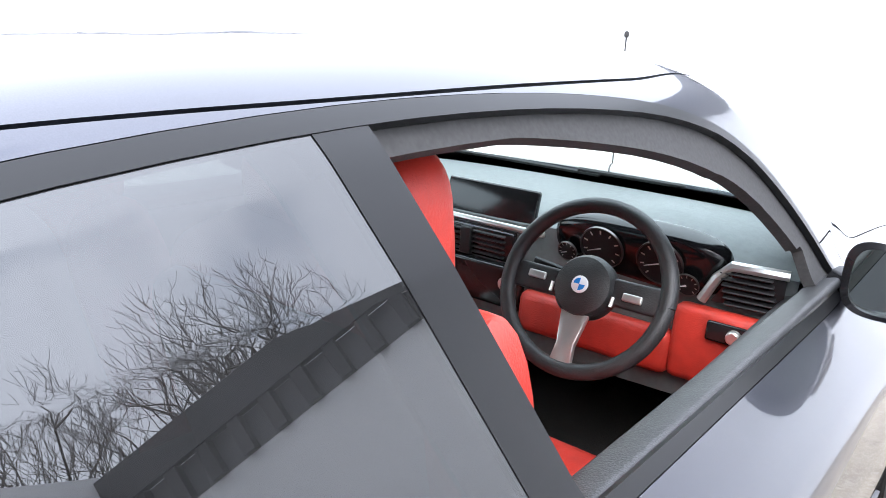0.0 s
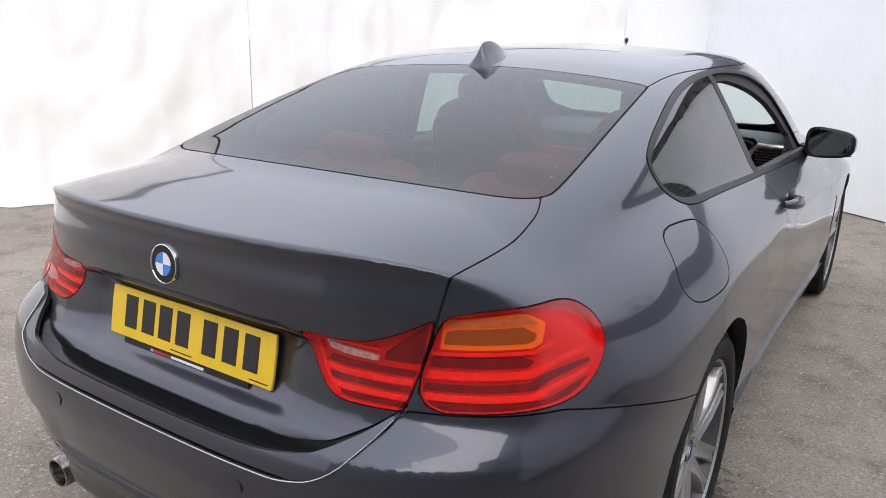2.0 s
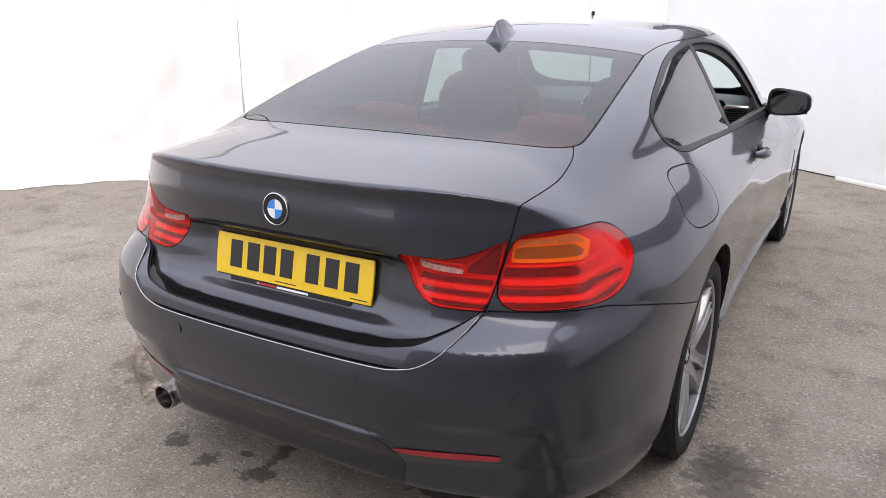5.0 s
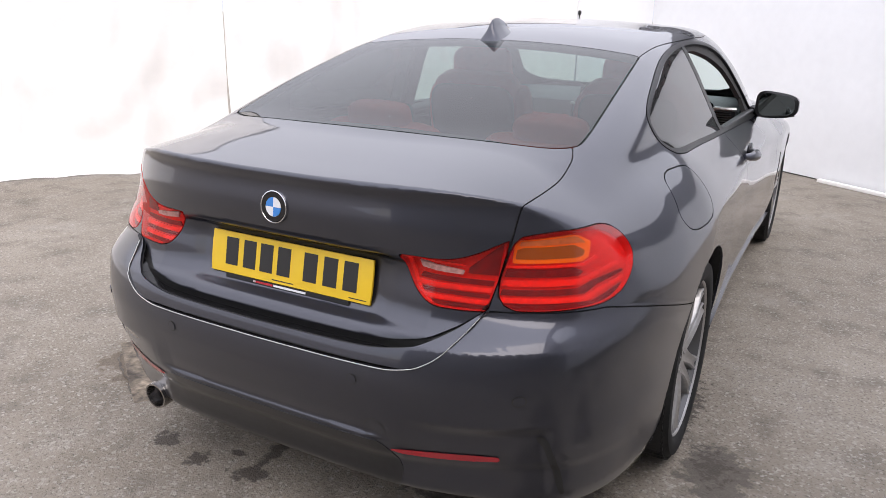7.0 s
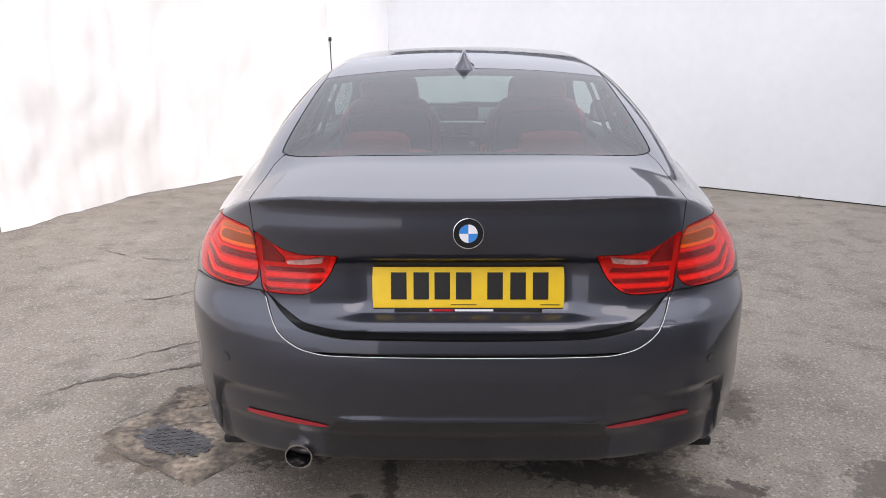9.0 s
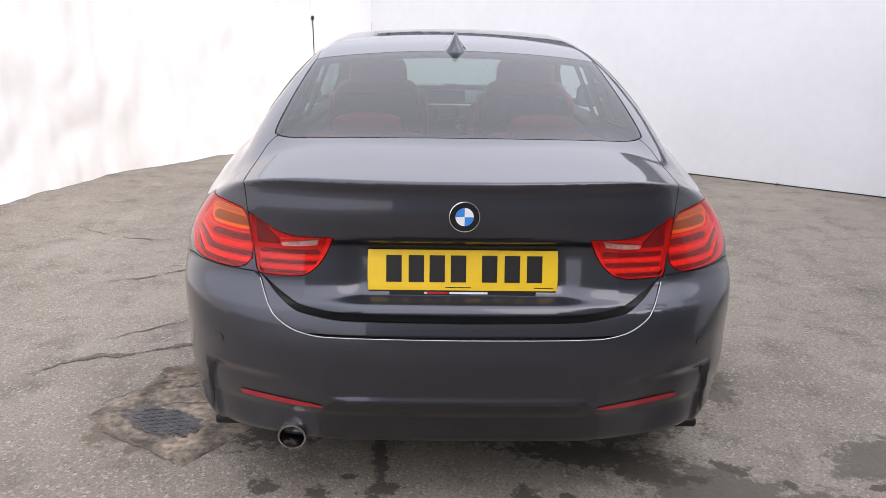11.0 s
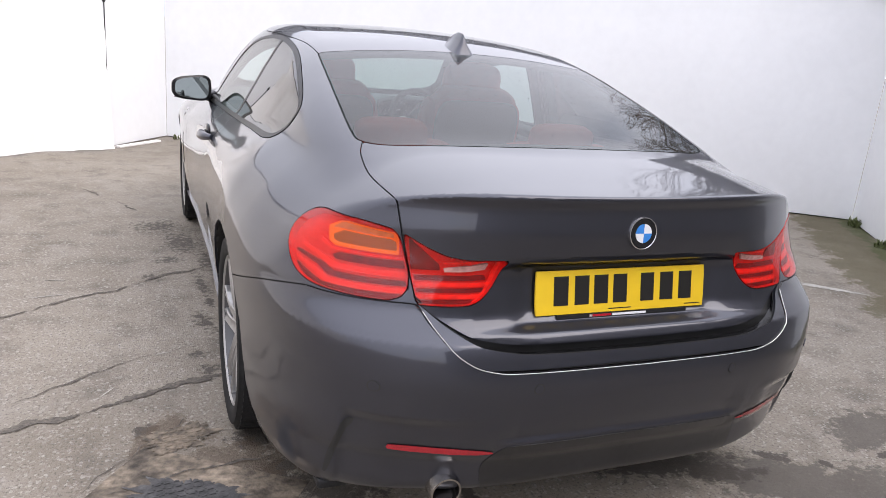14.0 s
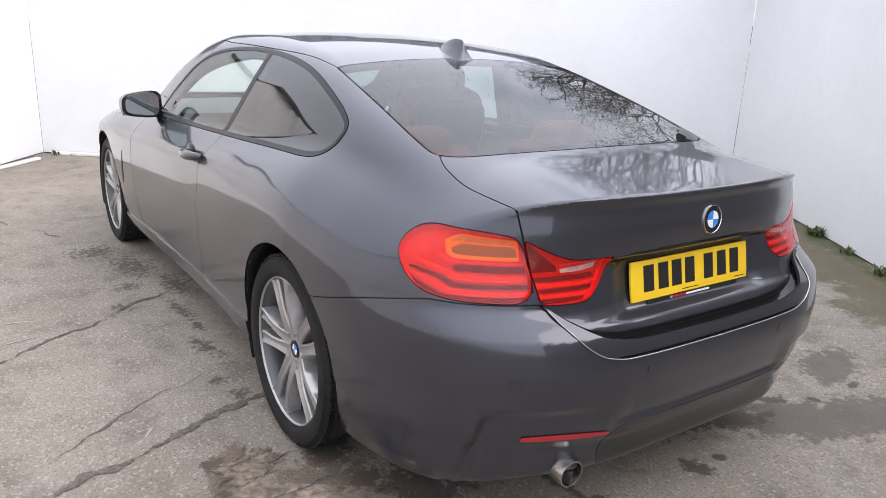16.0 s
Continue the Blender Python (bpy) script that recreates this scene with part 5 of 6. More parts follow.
# ---------------------------------------------------------------- the yard
def ground_material():
    m = material("worn_asphalt", (0.20, 0.185, 0.165), rough=0.85)
    n, l = m.node_tree.nodes, m.node_tree.links
    b = n["Principled BSDF"]
    pos = n.new("ShaderNodeTexCoord").outputs["Object"]

    def noise_at(scale, detail=6, rough=0.6):
        t = n.new("ShaderNodeTexNoise")
        t.inputs["Scale"].default_value, t.inputs["Detail"].default_value, t.inputs["Roughness"].default_value = scale, detail, rough
        l.new(pos, t.inputs["Vector"])
        return t.outputs["Fac"]

    def ramp(fac, a, b_, lo=0.0, hi=1.0):
        r = n.new("ShaderNodeMapRange")
        r.inputs["From Min"].default_value, r.inputs["From Max"].default_value = a, b_
        r.inputs["To Min"].default_value, r.inputs["To Max"].default_value = lo, hi
        l.new(fac, r.inputs["Value"])
        return r.outputs[0]

    def mix(fac, a, colour):
        x = n.new("ShaderNodeMixRGB")
        l.new(fac, x.inputs[0])
        if isinstance(a, tuple):
            x.inputs[1].default_value = (*a, 1)
        else:
            l.new(a, x.inputs[1])
        x.inputs[2].default_value = (*colour, 1)
        return x.outputs[0]

    stone = n.new("ShaderNodeTexVoronoi")
    stone.inputs["Scale"].default_value = 110
    l.new(pos, stone.inputs["Vector"])
    c = mix(ramp(noise_at(0.8), 0.35, 0.7), (0.280, 0.243, 0.198), (0.192, 0.164, 0.130))
    c = mix(ramp(noise_at(5.0, 8), 0.50, 0.70, 0, 0.7), c, (0.115, 0.098, 0.080))
    c = mix(ramp(noise_at(2.7, 7), 0.55, 0.75, 0, 0.6), c, (0.33, 0.298, 0.258))
    c = mix(ramp(stone.outputs["Color"], 0.66, 1.0, 0, 0.85), c, (0.42, 0.39, 0.345))
    c = mix(ramp(noise_at(95, 2), 0.54, 0.70, 0, 0.75), c, (0.080, 0.070, 0.058))
    def patches(spots, colour, strength, scale, c, core=1.0):
        """Stains with a ragged, speckled edge: ellipses (x, y, half sizes, turn) broken up by noise."""
        best = None
        for x, y, rx, ry, turn in spots:
            mp, ln = n.new("ShaderNodeMapping"), n.new("ShaderNodeVectorMath")
            mp.vector_type, ln.operation = "TEXTURE", "LENGTH"
            mp.inputs["Location"].default_value = (x, y, 0)
            mp.inputs["Rotation"].default_value = (0, 0, radians(turn))
            mp.inputs["Scale"].default_value = (rx, ry, 1)
            l.new(pos, mp.inputs["Vector"])
            l.new(mp.outputs[0], ln.inputs[0])
            near = ramp(ln.outputs["Value"], 1.5, 0.1, 0.0, core)
            if best is not None:
                mx = n.new("ShaderNodeMath")
                mx.operation = "MAXIMUM"
                l.new(best, mx.inputs[0])
                l.new(near, mx.inputs[1])
                near = mx.outputs[0]
            best = near
        grit = n.new("ShaderNodeMath")
        grit.operation = "MULTIPLY_ADD"
        l.new(noise_at(scale, 9, 0.72), grit.inputs[0])
        grit.inputs[1].default_value = 1.9
        l.new(best, grit.inputs[2])
        return mix(ramp(grit.outputs[0], 1.33, 1.50, 0, strength), c, colour)

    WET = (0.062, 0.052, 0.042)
    # the ones under the tail also stand in for shade beneath the car
    c = patches(((0.86, 0.20, 0.42, 0.17, -32), (1.22, 0.04, 0.44, 0.17, -25), (1.45, 0.42, 0.26, 0.12, 20), (0.30, 0.62, 0.60, 0.14, 0), (1.02, 0.95, 0.12, 0.20, 10)), (0.098, 0.084, 0.069), 0.85, 17, c)
    c = patches(((0.45, 0.43, 0.36, 0.10, -8), (0.62, 0.33, 0.17, 0.07, -22), (0.90, 0.36, 0.09, 0.035, -40), (0.77, 0.30, 0.06, 0.03, 0), (1.06, 0.27, 0.035, 0.03, 0), (1.34, 0.26, 0.05, 0.025, 0), (-0.25, 0.42, 0.035, 0.19, 5), (-0.23, 0.23, 0.08, 0.05, 30), (-0.60, 0.24, 0.06, 0.05, 0), (-0.43, 0.21, 0.05, 0.05, 0), (-0.34, 0.30, 0.035, 0.02, 0), (0.22, 0.20, 0.05, 0.08, 20), (0.34, 0.20, 0.03, 0.03, 0), (-0.58, 0.62, 0.30, 0.17, 25), (-0.78, 0.70, 0.10, 0.07, 50), (-0.80, 0.92, 0.12, 0.10, 20), (-0.30, 0.75, 0.30, 0.12, 0), (-1.16, 1.03, 0.06, 0.05, 40)), WET, 0.9, 27, c, 0.85)
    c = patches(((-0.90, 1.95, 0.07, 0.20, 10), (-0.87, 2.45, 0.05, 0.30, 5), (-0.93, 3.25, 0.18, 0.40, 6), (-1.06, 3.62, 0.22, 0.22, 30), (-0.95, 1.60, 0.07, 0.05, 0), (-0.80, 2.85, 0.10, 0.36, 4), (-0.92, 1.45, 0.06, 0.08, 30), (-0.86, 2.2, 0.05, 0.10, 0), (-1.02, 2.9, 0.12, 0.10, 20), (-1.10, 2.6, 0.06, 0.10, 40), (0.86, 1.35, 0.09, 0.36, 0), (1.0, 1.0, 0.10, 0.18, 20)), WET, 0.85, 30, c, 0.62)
    c = patches(((-0.98, 0.66, 0.30, 0.26, 55), (-1.12, 1.0, 0.16, 0.06, 60), (-1.10, 0.58, 0.22, 0.12, 20)), (0.10, 0.070, 0.045), 0.7, 14, c)
    # moss and soil along the right wall
    c = patches(tuple((4.87 - 0.595 * d - 0.22, 3.30 - 0.804 * d + 0.17, 0.75, 0.34, 53.5) for d in (0.0, 0.9, 1.8, 2.7, 3.6)), (0.105, 0.088, 0.045), 0.85, 5, c)
    c = patches(tuple((4.89 - 0.595 * d - 0.05, 3.30 - 0.804 * d + 0.04, 0.6, 0.10, 53.5) for d in (0.2, 1.2, 2.2, 3.2, 3.9)), (0.075, 0.085, 0.030), 0.85, 9, c)
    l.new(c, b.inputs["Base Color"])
    bp = n.new("ShaderNodeBump")
    bp.inputs["Strength"].default_value, bp.inputs["Distance"].default_value = 0.85, 0.007
    l.new(noise_at(140, 3), bp.inputs["Height"])
    l.new(bp.outputs[0], b.inputs["Normal"])
    l.new(ramp(noise_at(3.2, 6), 0.35, 0.7, 0.75, 0.95), b.inputs["Roughness"])
    return m


GROUND = ground_material()
DAMP = material("damp_asphalt", (0.098, 0.083, 0.068), rough=0.65, grain=0.35, grain_size=110, spots=0.3, spot_size=9, bump=0.4, bump_size=140)
CRACK = material("dark_crack", (0.105, 0.090, 0.074), rough=0.85, grain=0.45, grain_size=90, spots=0.3, spot_size=12)
WEED = material("weed_green", (0.09, 0.11, 0.035), rough=0.7, grain=0.3, grain_size=30)
PANEL = material("white_wall_panel", (0.80, 0.81, 0.82), rough=0.45, grain=0.015, grain_size=12, spots=0.03, spot_size=1.2)
RENDERED = material("grey_rendered_wall", (0.29, 0.285, 0.275), rough=0.85, grain=0.08, grain_size=30, spots=0.12, spot_size=1.5, bump=0.2, bump_size=80)
SHEET = material("white_sheet", (0.84, 0.822, 0.795), rough=0.6, grain=0.02, grain_size=9, spots=0.03, spot_size=2.0, bump=0.12, bump_size=9)
DARK_METAL = material("dark_ribbed_metal", (0.032, 0.032, 0.034), rough=0.5, spots=0.2, spot_size=3)
RIB_GREY = material("grey_ribbed_metal", (0.13, 0.13, 0.135), rough=0.5, spots=0.15, spot_size=3)
BARK = material("grey_brown_bark", (0.055, 0.042, 0.032), rough=0.95, grain=0.3, grain_size=20)
IRON = material("worn_brown_concrete", (0.165, 0.132, 0.098), rough=0.75, grain=0.5, grain_size=40, spots=0.75, spot_size=9, bump=0.4, bump_size=80)

CORNER_L, CORNER_R = Vector((-0.87, 7.5, 0)), Vector((4.995, 3.455, 0))
ALONG = (CORNER_R - CORNER_L).normalized()
OUT = Vector((-ALONG.y, ALONG.x, 0))


def upright_box(name, a, b, thick, z0, z1, mat, side=1, label="", category="wall", kind="structure", parent=None):
    """A wall from a to b, its face on the line and its thickness to one side."""
    d = (b - a).normalized()
    n = Vector((-d.y, d.x, 0)) * side
    mid = (a + b) / 2 + n * thick / 2
    bm = bmesh.new()
    rounded(bm, Matrix.Translation((mid.x, mid.y, (z0 + z1) / 2)) @ Matrix.Rotation(math.atan2(d.y, d.x), 4, "Z"), (b - a).length, thick, z1 - z0, 0.003, 1)
    me = bpy.data.meshes.new(name)
    bm.to_mesh(me)
    bm.free()
    me.materials.append(mat)
    ob = new(name, me)
    ob.parent = parent
    return tagged(ob, label=label, category=category, kind=kind)


bm = bmesh.new()
bmesh.ops.create_grid(bm, x_segments=4, y_segments=4, size=300)
me = bpy.data.meshes.new("ground")
bm.to_mesh(me)
bm.free()
me.materials.append(GROUND)
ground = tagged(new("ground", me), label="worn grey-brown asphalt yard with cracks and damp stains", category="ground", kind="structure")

def panel_wall(name, a, b, first, wide, label, band=True, WALL_TOP=2.0, BAND_TOP=2.46):
    """White panels on a dark backing, bare at the foot as a painted shadow gap, with a dark ribbed band above."""
    d = (b - a).normalized()
    wall = upright_box(name, a + Vector((-d.y, d.x, 0)) * 0.02, b + Vector((-d.y, d.x, 0)) * 0.02, 0.08, 0, WALL_TOP, DARK_METAL, 1, label)
    at, length = 0.0, (b - a).length
    while at < length - 0.01:
        to = min(length, at + (first if at == 0 else wide))
        p = upright_box("wall_panel", a + d * (at + 0.002), a + d * (to - 0.002), 0.02, 0.010, WALL_TOP, PANEL, 1, category="", kind="", parent=wall)
        at = to
    if not band:
        return wall
    n = Vector((-d.y, d.x, 0))
    MID = WALL_TOP + 0.5 * (BAND_TOP - WALL_TOP)
    upright_box("fascia", a - n * 0.09, b - n * 0.09, 0.10, MID, BAND_TOP, DARK_METAL, 1, "dark metal fascia over the ribs", category="", kind="", parent=wall)
    upright_box("soffit_back", a + n * 0.012, b + n * 0.012, 0.08, WALL_TOP + 0.002, MID, RIB_GREY, 1, category="", kind="", parent=wall)
    for i in range(int(length / 0.25)):
        p = a + d * (0.12 + 0.25 * i) - n * 0.075
        upright_box("rib", p, p + d * 0.09, 0.085, WALL_TOP + 0.003, MID - 0.001, DARK_METAL, 1, category="", kind="", parent=wall)
    return wall


panel_wall("wall_front", CORNER_L, CORNER_R, 9, 9, "white panel wall with a dark ribbed top")
RIGHTWARD = Vector((-0.595, -0.804, 0)).normalized()
panel_wall("wall_right", CORNER_R, CORNER_R + RIGHTWARD * 4.5, 20, 20, "plain white panel wall", band=False, WALL_TOP=2.5)
# walls added behind, out of direct view, to keep sky and sun off the tail
JOG, OUTWARD = CORNER_R + RIGHTWARD * 4.5, Vector((0.804, -0.595, 0))
upright_box("shade_wall_jog", JOG, JOG + OUTWARD * 1.75, 0.08, 0, 3.9, RENDERED, 1, "added plain grey end wall that joins the shading wall")
upright_box("shade_wall_back", JOG + OUTWARD * 1.75, JOG + OUTWARD * 1.75 + RIGHTWARD * 9, 0.2, 0, 3.9, RENDERED, 1, "added plain grey wall that shades the yard from behind")
RETURN = Vector((-1.46, 6.64, 0))
upright_box("wall_left", RETURN, CORNER_L, 0.06, 0.01, 2.45, PANEL, 1, "plain white return panel beside the hung sheet")


def hem(d):
    """The line on the ground under the hung sheets, d metres from the return panel."""
    return Vector((float(spl(d, [(0, -1.46), (1.2, -2.45), (2.5, -3.12), (3.5, -3.50), (4.6, -4.20), (5.6, -4.85), (7.5, -6.05), (12, -8.9)])), float(spl(d, [(0, 6.62), (1.2, 5.88), (2.5, 4.75), (3.5, 3.78), (4.6, 2.92), (5.6, 2.10), (7.5, 0.60), (12, -3.0)])), 0))


def hung_sheet(d0, d1, seed, label):
    cols, rws = int((d1 - d0) / 0.03), 40
    verts = []
    for i in range(cols + 1):
        d = d0 + (d1 - d0) * i / cols
        p, q = hem(d), hem(d + 0.05)
        t = (q - p).normalized()
        n = Vector((-t.y, t.x, 0))
        if n.x < 0:
            n = -n
        for j in range(rws + 1):
            v = j / rws
            z = (2.30 + 0.10 * min(max(0, d - 3), 8)) * v
            low = (1 - v)
            w = 0.075 * noise.noise((d * 1.1 + seed, z * 0.35, seed)) + 0.055 * noise.noise((d * 3.2, z * 0.6 + seed, 3.1)) * (0.4 + low) + 0.026 * noise.noise((d * 8, z * 1.6, seed + 7.7))
            w += 0.06 * abs(noise.noise((d * 2.0 + z * 0.9, z * 1.4 - d * 0.5, seed))) + 0.12 * low**4 * (0.6 + noise.noise((d * 2.3, seed, 0)))
            lift = 0.012 + 0.02 * max(0, noise.noise((d * 2.6, seed, 4.0))) if j == 0 else 0
            verts.append(p + n * w + Vector((0, 0, z + lift)))
    faces = [(i * (rws + 1) + j, (i + 1) * (rws + 1) + j, (i + 1) * (rws + 1) + j + 1, i * (rws + 1) + j + 1) for i in range(cols) for j in range(rws)]
    ob = link("hung_sheet", verts, faces, SHEET, None, label)
    return tagged(ob, category="sheet", group="sheets hung along the yard")


hung_sheet(0.0, 3.65, 1.3, "creased white sheet hung to the ground")
hung_sheet(3.66, 11.5, 5.9, "wide creased white sheet hung to the ground")
bm = bmesh.new()
tube(bm, [hem(d) + Vector((0, 0, 2.32 + 0.10 * min(max(0, d - 3), 8))) for d in np.linspace(0, 11.5, 24)], 0.03, 8)
rail = link("sheet_rail", [v.co for v in bm.verts], [[v.index for v in f.verts] for f in (bm.verts.index_update(), bm.faces)[1]], DARK_METAL, None, "dark round rail that carries the white sheets", sharp=50)
bm.free()
tagged(rail, category="rail")
bm = bmesh.new()
tube(bm, [RETURN + Vector((0.03, -0.02, 0.0)), RETURN + Vector((0.03, -0.02, 1.42))], 0.006, 6)
soft_block(bm, pose(RETURN.x + 0.03, RETURN.y - 0.02, 1.40), 0.018, 0.018, 0.025, 0.8, 6)
cord = link("tie_cord", [v.co for v in bm.verts], [[v.index for v in f.verts] for f in (bm.verts.index_update(), bm.faces)[1]], RUBBER, None, "thin dark cord hanging at the edge of the white sheet", sharp=50)
bm.free()
tagged(cord, category="cord")


# ---------------------------------------------------------------- damp stains, cracks and the cover on the ground
LAYER = [0]


def blot(name, x, y, rx, ry, turn, seed, mat=DAMP, ragged=0.45, z=0.0025, holes=0):
    n = 220
    ring = []
    for k in range(n):
        a = 2 * math.pi * k / n
        r = 1 + ragged * (noise.noise((2.2 * math.cos(a) + seed, 2.2 * math.sin(a), seed)) + 0.6 * noise.noise((6 * math.cos(a), 6 * math.sin(a) + seed, 1.0)) + 0.3 * noise.noise((15 * math.cos(a) + seed, 15 * math.sin(a), 2.0)) + 0.2 * noise.noise((38 * math.cos(a) + seed, 38 * math.sin(a), 5.0)))
        r = max(r, 0.15)
        ring.append(Vector((rx * r * math.cos(a), ry * r * math.sin(a), 0)))
    LAYER[0] += 1
    m = pose(x, y, z + 0.00006 * LAYER[0], 0, 0, turn)
    verts = [m @ Vector((0, 0, 0))] + [m @ v for v in ring]
    return link(name, verts, [(0, 1 + k, 1 + (k + 1) % n) for k in range(n)], mat, ground)


CHALK = material("worn_white_paint", (0.36, 0.34, 0.305), rough=0.8, grain=0.2, grain_size=50, spots=0.25, spot_size=9)
for (x0, y0), (x1, y1), wide, seed in (((2.62, 2.10), (3.05, 1.71), 0.03, 31), ((-1.62, 2.62), (-1.50, 2.60), 0.004, 32), ((-1.66, 2.36), (-1.48, 2.40), 0.004, 33), ((-1.12, 1.62), (-1.05, 1.64), 0.003, 34), ((-1.30, 1.30), (-1.26, 1.36), 0.003, 35)):
    d = Vector((x1 - x0, y1 - y0, 0))
    blot("pale_mark", (x0 + x1) / 2, (y0 + y1) / 2, d.length / 2, wide, math.degrees(math.atan2(d.y, d.x)), seed, CHALK, 0.35)


def crack(points, wide, seed):
    pts = [Vector((*p, 0)) for p in points]
    line = []
    for a, b in zip(pts, pts[1:]):
        k = max(2, int((b - a).length / 0.010))
        line += [a.lerp(b, i / k) for i in range(k)]
    line.append(pts[-1])
    verts = []
    for i, p in enumerate(line):
        d = (line[min(i + 1, len(line) - 1)] - line[max(i - 1, 0)]).normalized()
        n = Vector((-d.y, d.x, 0))
        c = p + n * 0.07 * noise.noise((p.x * 3 + seed, p.y * 3, seed)) + n * 0.02 * noise.noise((p.x * 11 + seed, p.y * 11, 1)) + n * 0.012 * noise.noise((p.x * 22, p.y * 22 + seed, 0))
        w = 0.7 * wide * max(0.04, 0.45 + 1.5 * noise.noise((p.x * 4, p.y * 4, seed + 4)) + 0.8 * noise.noise((p.x * 17, p.y * 17, seed)) + 0.7 * noise.noise((p.x * 55, p.y * 55, seed)))
        w *= min(1, i / 20, (len(line) - 1 - i) / 20) + 0.05
        verts += [c + n * w + Vector((0, 0, 0.0035)), c - n * w + Vector((0, 0, 0.0035))]
    return link("crack", verts, [(2 * i, 2 * i + 1, 2 * i + 3, 2 * i + 2) for i in range(len(line) - 1)], CRACK, ground)


crack([(-1.75, 0.98), (-1.554, 1.097), (-1.276, 1.227), (-0.90, 1.40), (-0.6, 1.5)], 0.028, 1)
crack([(-1.9, 2.05), (-1.664, 2.169), (-1.2, 2.5), (-0.834, 2.783), (-0.5, 3.0)], 0.012, 2)
crack([(-1.6, 4.75), (-1.465, 4.605), (-1.2, 4.1), (-0.945, 3.667)], 0.018, 3)
crack([(-1.37, 0.665), (-1.11, 0.743), (-0.89, 0.758), (-0.72, 0.80)], 0.010, 4)
crack([(-1.36, 0.675), (-0.894, 0.345), (-0.66, 0.62)], 0.010, 5)
crack([(-1.36, 0.685), (-1.20, 0.90), (-1.03, 1.12)], 0.005, 8)
crack([(-1.6, 1.3), (-1.2, 1.55), (-0.95, 1.7)], 0.006, 6)
crack([(-2.6, 3.2), (-2.1, 2.9), (-1.75, 2.95)], 0.006, 7)

COVER = pose(-1.022, 0.635, 0.0, 0, 0, 145.7)
bm = bmesh.new()
rounded(bm, COVER @ Matrix.Translation((0, 0, -0.0085)), 0.56, 0.33, 0.02, 0.003, 1)
cover_ob = part("drain_cover", bm, IRON, None, "worn brown drain cover with patches of raised tread")
tagged(cover_ob, category="drain cover")
OLD_TREAD = material("dark_worn_tread", (0.058, 0.056, 0.056), rough=0.55, grain=0.4, grain_size=50, spots=0.4, spot_size=14, bump=0.3, bump_size=120)
for cx, cy, rx, ry, turn, seed, mat in ((-1.045, 0.618, 0.150, 0.082, -25, 41, OLD_TREAD), (-1.055, 0.955, 0.105, 0.075, 20, 42, IRON)):
    patch = blot("tread_patch", cx, cy, rx, ry, turn, seed, mat, 0.5, 0.0035)
    bm = bmesh.new()
    for i in range(-9, 10):
        for j in range(-7, 8):
            p = pose(cx, cy, 0.0046, 0, 0, 145.7) @ Vector((0.0185 * i, 0.0185 * j, 0))
            q = pose(cx, cy, 0, 0, 0, turn).inverted() @ p
            if (q.x / rx) ** 2 + (q.y / ry) ** 2 + 0.9 * noise.noise((i * 0.4 + seed, j * 0.4, 8.3)) > 0.95:
                continue
            box(bm, Matrix.Translation(p) @ Matrix.Rotation(radians(145.7 + (45 if (i + j) % 2 else -45)), 4, "Z"), 0.016, 0.0045, 0.0030)
    part("raised_tread", bm, mat, cover_ob)["kind"] = "stuff"


def weed(x, y, n, size, seed):
    r = random.Random(seed)
    verts, faces = [], []
    for _ in range(n):
        a, l = r.uniform(0, 2 * math.pi), size * r.uniform(0.5, 1.2)
        bend, w = r.uniform(0.2, 0.9), size * 0.09
        base = Vector((x + r.uniform(-1, 1) * size * 0.5, y + r.uniform(-1, 1) * size * 0.5, 0.0))
        d, side = Vector((math.cos(a), math.sin(a), 0)), Vector((-math.sin(a), math.cos(a), 0))
        k = len(verts)
        verts += [base - side * w * 0.3, base + side * w * 0.3, base + d * l * bend * 0.5 + side * w + Vector((0, 0, l * 0.5)), base + d * l * bend * 0.5 - side * w + Vector((0, 0, l * 0.5)), base + d * l * bend + Vector((0, 0, l * (0.9 - 0.4 * bend)))]
        faces += [(k, k + 1, k + 2, k + 3), (k + 3, k + 2, k + 4)]
    ob = link("weed", verts, faces, WEED, None, "small green weed growing at the foot of the wall", smooth=False)
    return tagged(ob, category="weed", group="weeds along the wall")


for x, y, n, size, seed in ((4.80, 3.25, 60, 0.10, 1), (4.33, 2.62, 40, 0.08, 2), (4.08, 2.28, 90, 0.11, 3), (3.70, 1.76, 70, 0.10, 9), (3.40, 1.38, 40, 0.07, 4), (3.12, 1.00, 50, 0.08, 5), (-0.78, 7.32, 12, 0.08, 6), (-0.62, 7.24, 8, 0.05, 7), (3.0, 4.76, 10, 0.04, 8)):
    weed(x, y, n, size, seed)


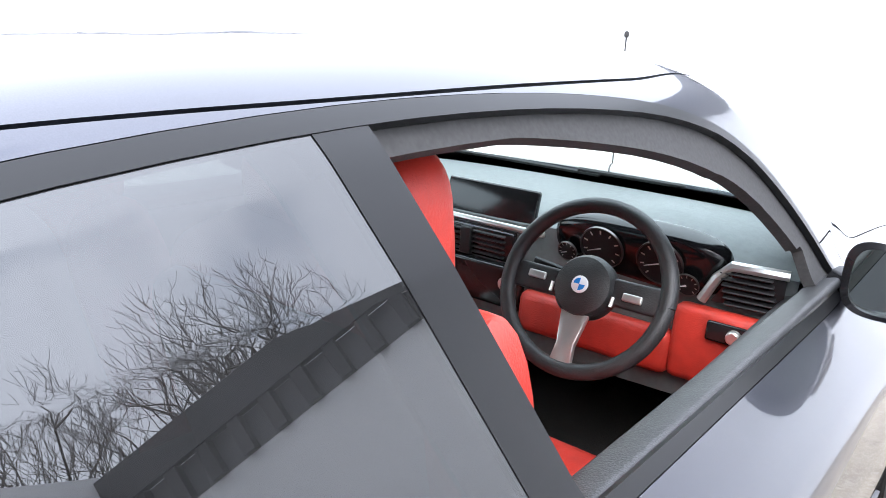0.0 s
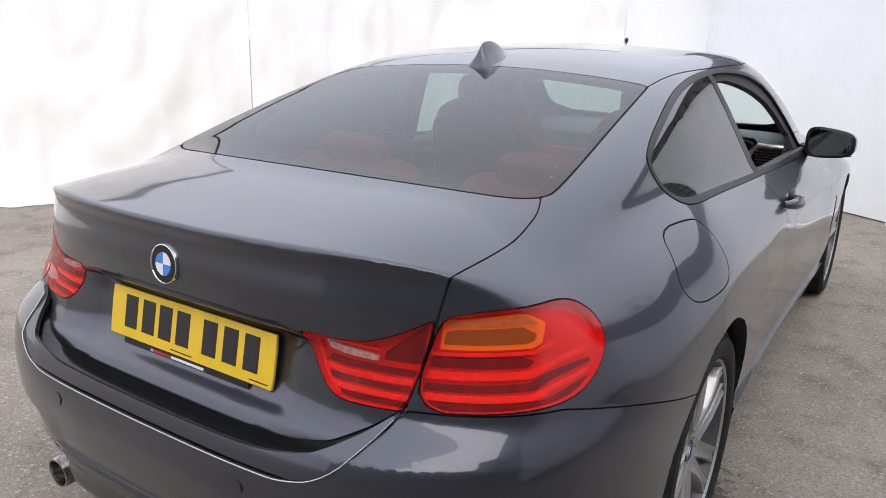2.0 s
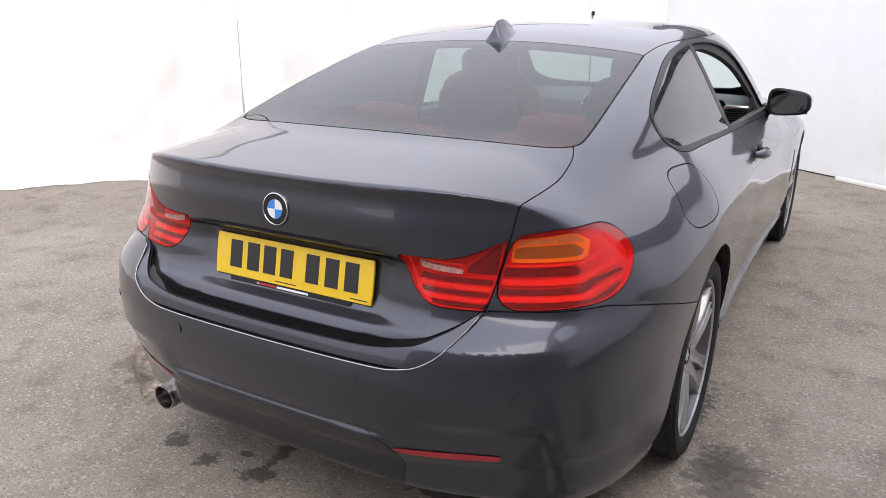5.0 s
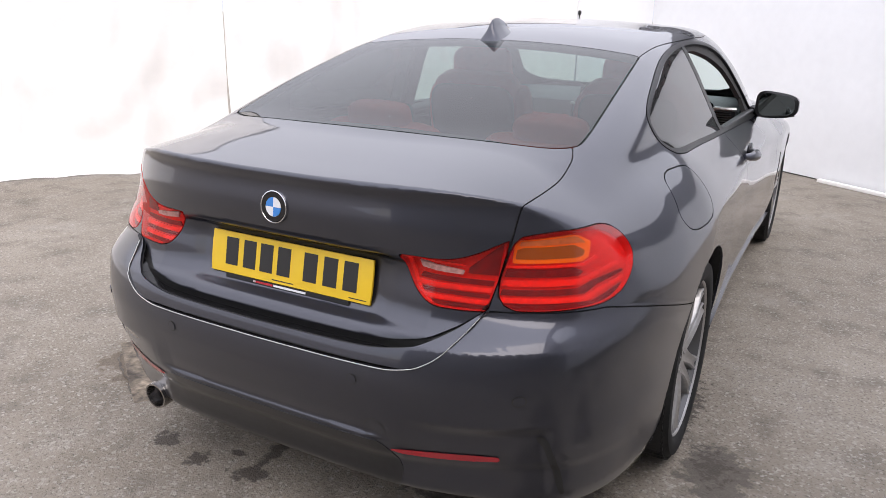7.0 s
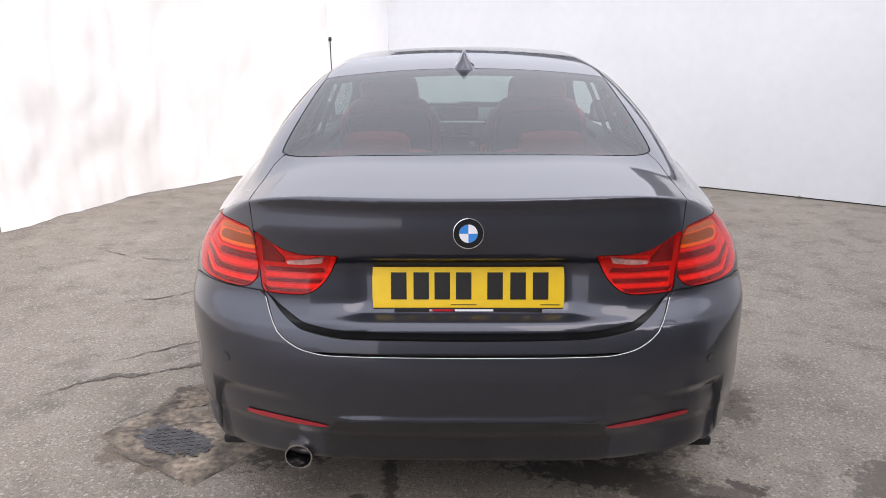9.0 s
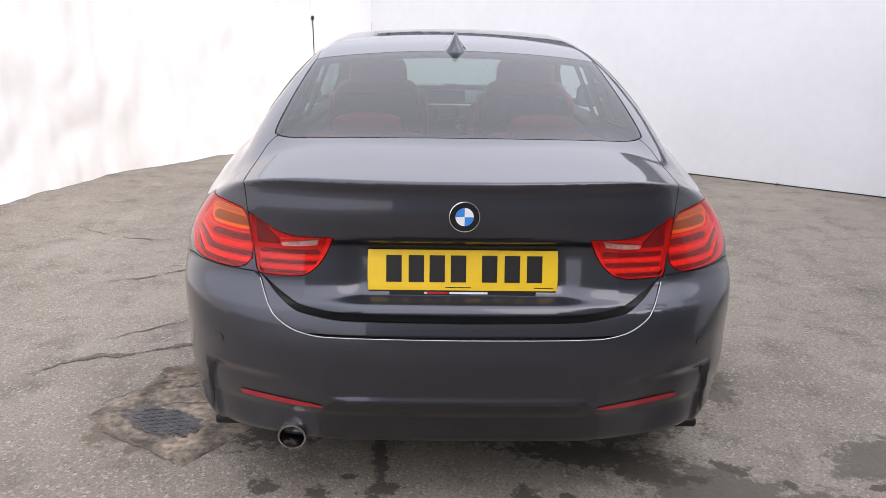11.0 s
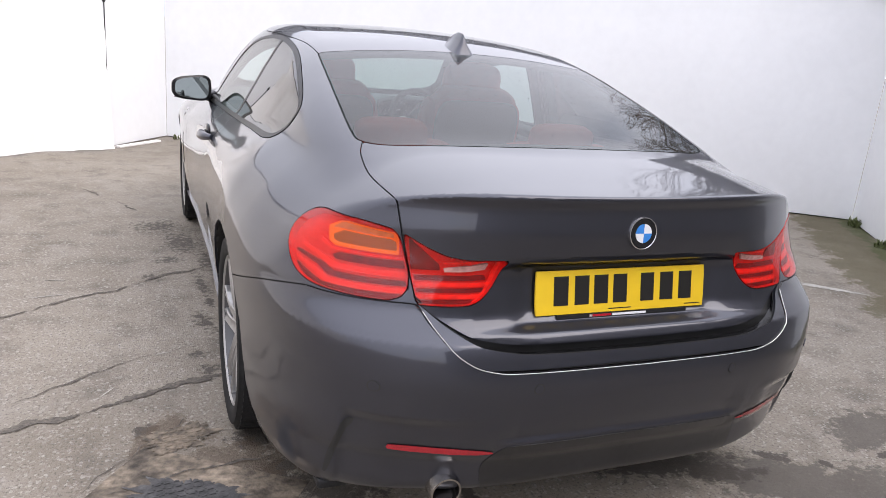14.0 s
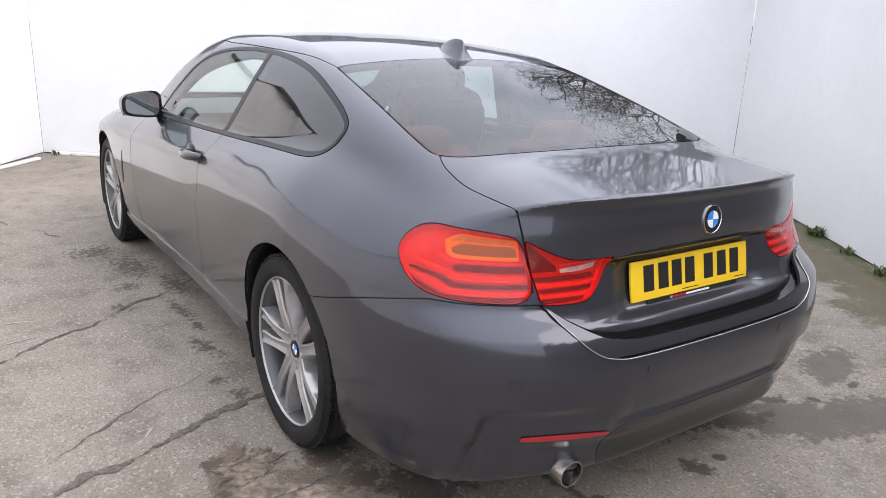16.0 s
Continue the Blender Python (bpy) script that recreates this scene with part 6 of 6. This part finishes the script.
# ---------------------------------------------------------------- bare trees beyond the walls
def bare_tree(x, y, height, seed, label):
    r = random.Random(seed)
    trunk, twigs = bmesh.new(), bmesh.new()

    def grow(p, d, length, radius, level):
        k = 4
        pts, radii = [p], [radius]
        for i in range(k):
            d = (d + Vector((r.gauss(0, 0.16), r.gauss(0, 0.16), 0.10 + r.gauss(0, 0.08)))).normalized()
            p = p + d * length / k
            pts.append(p)
            radii.append(max(0.0035, radius) * (1 - 0.45 * (i + 1) / k))
        tube(trunk if level < 2 else twigs, pts, radii, 7 if level < 2 else 3, caps=False)
        if level < 6:
            for i in range(4 if level < 1 else 3):
                at = pts[r.choice((2, 3, 4, 4))]
                out = Vector((r.gauss(0, 1), r.gauss(0, 1), r.gauss(0.25, 0.5))).normalized()
                grow(at, (d * 0.8 + out * 0.75).normalized(), length * r.uniform(0.56, 0.80), radii[-1] * (1.0 if i == 0 else 0.8), level + 1)

    tree = thing("tree", label, "tree", group="bare trees beyond the wall", m=pose(x, y, 0))
    grow(Vector((0, 0, -0.1)), Vector((0.05, 0, 1)), height * 0.24, height * 0.015, 0)
    part("trunk", trunk, BARK, tree)
    part("crown", twigs, BARK, tree)
    return tree


TREE = bare_tree(8.7, 5.3, 8.6, 3, "leafless bushy tree with fine dark twigs behind the wall")
copy_thing(TREE, pose(7.9, 7.0, 0, 0, 0, 130))
copy_thing(TREE, pose(10.2, 3.6, 0, 0, 0, 250))
TREE2 = bare_tree(9.6, 6.6, 8.2, 8, "leafless spreading tree with dark twigs behind the wall")
copy_thing(TREE2, pose(8.4, 3.4, 0, 0, 0, 70))
copy_thing(TREE2, pose(7.2, 5.0, 0, 0, 0, 200))
copy_thing(TREE, pose(6.9, 6.2, 0, 0, 0, 320))



# ---------------------------------------------------------------- boards left along the foot of the walls
def floor_board(a, b, wide, high, label):
    a, b = Vector((*a, 0)), Vector((*b, 0))
    d = (b - a).normalized()
    bm = bmesh.new()
    rounded(bm, Matrix.Translation((a + b) / 2 + Vector((0, 0, high / 2))) @ Matrix.Rotation(math.atan2(d.y, d.x), 4, "Z"), (b - a).length, wide, high, 0.004, 1)
    board = part("floor_board", bm, SHEET, None, label)
    return tagged(board, category="board", group="boards along the wall")


floor_board((-1.36, 6.66), (-0.96, 7.12), 0.06, 0.02, "white board lying at the foot of the return panel")
floor_board((-0.80, 7.38), (-0.39, 7.10), 0.05, 0.03, "pale strip lying at the foot of the front wall")
floor_board((3.84, 4.17), (4.30, 3.85), 0.05, 0.03, "pale board lying at the foot of the front wall")
floor_board((1.08, 6.08), (1.62, 5.71), 0.05, 0.03, "pale board lying at the foot of the front wall")
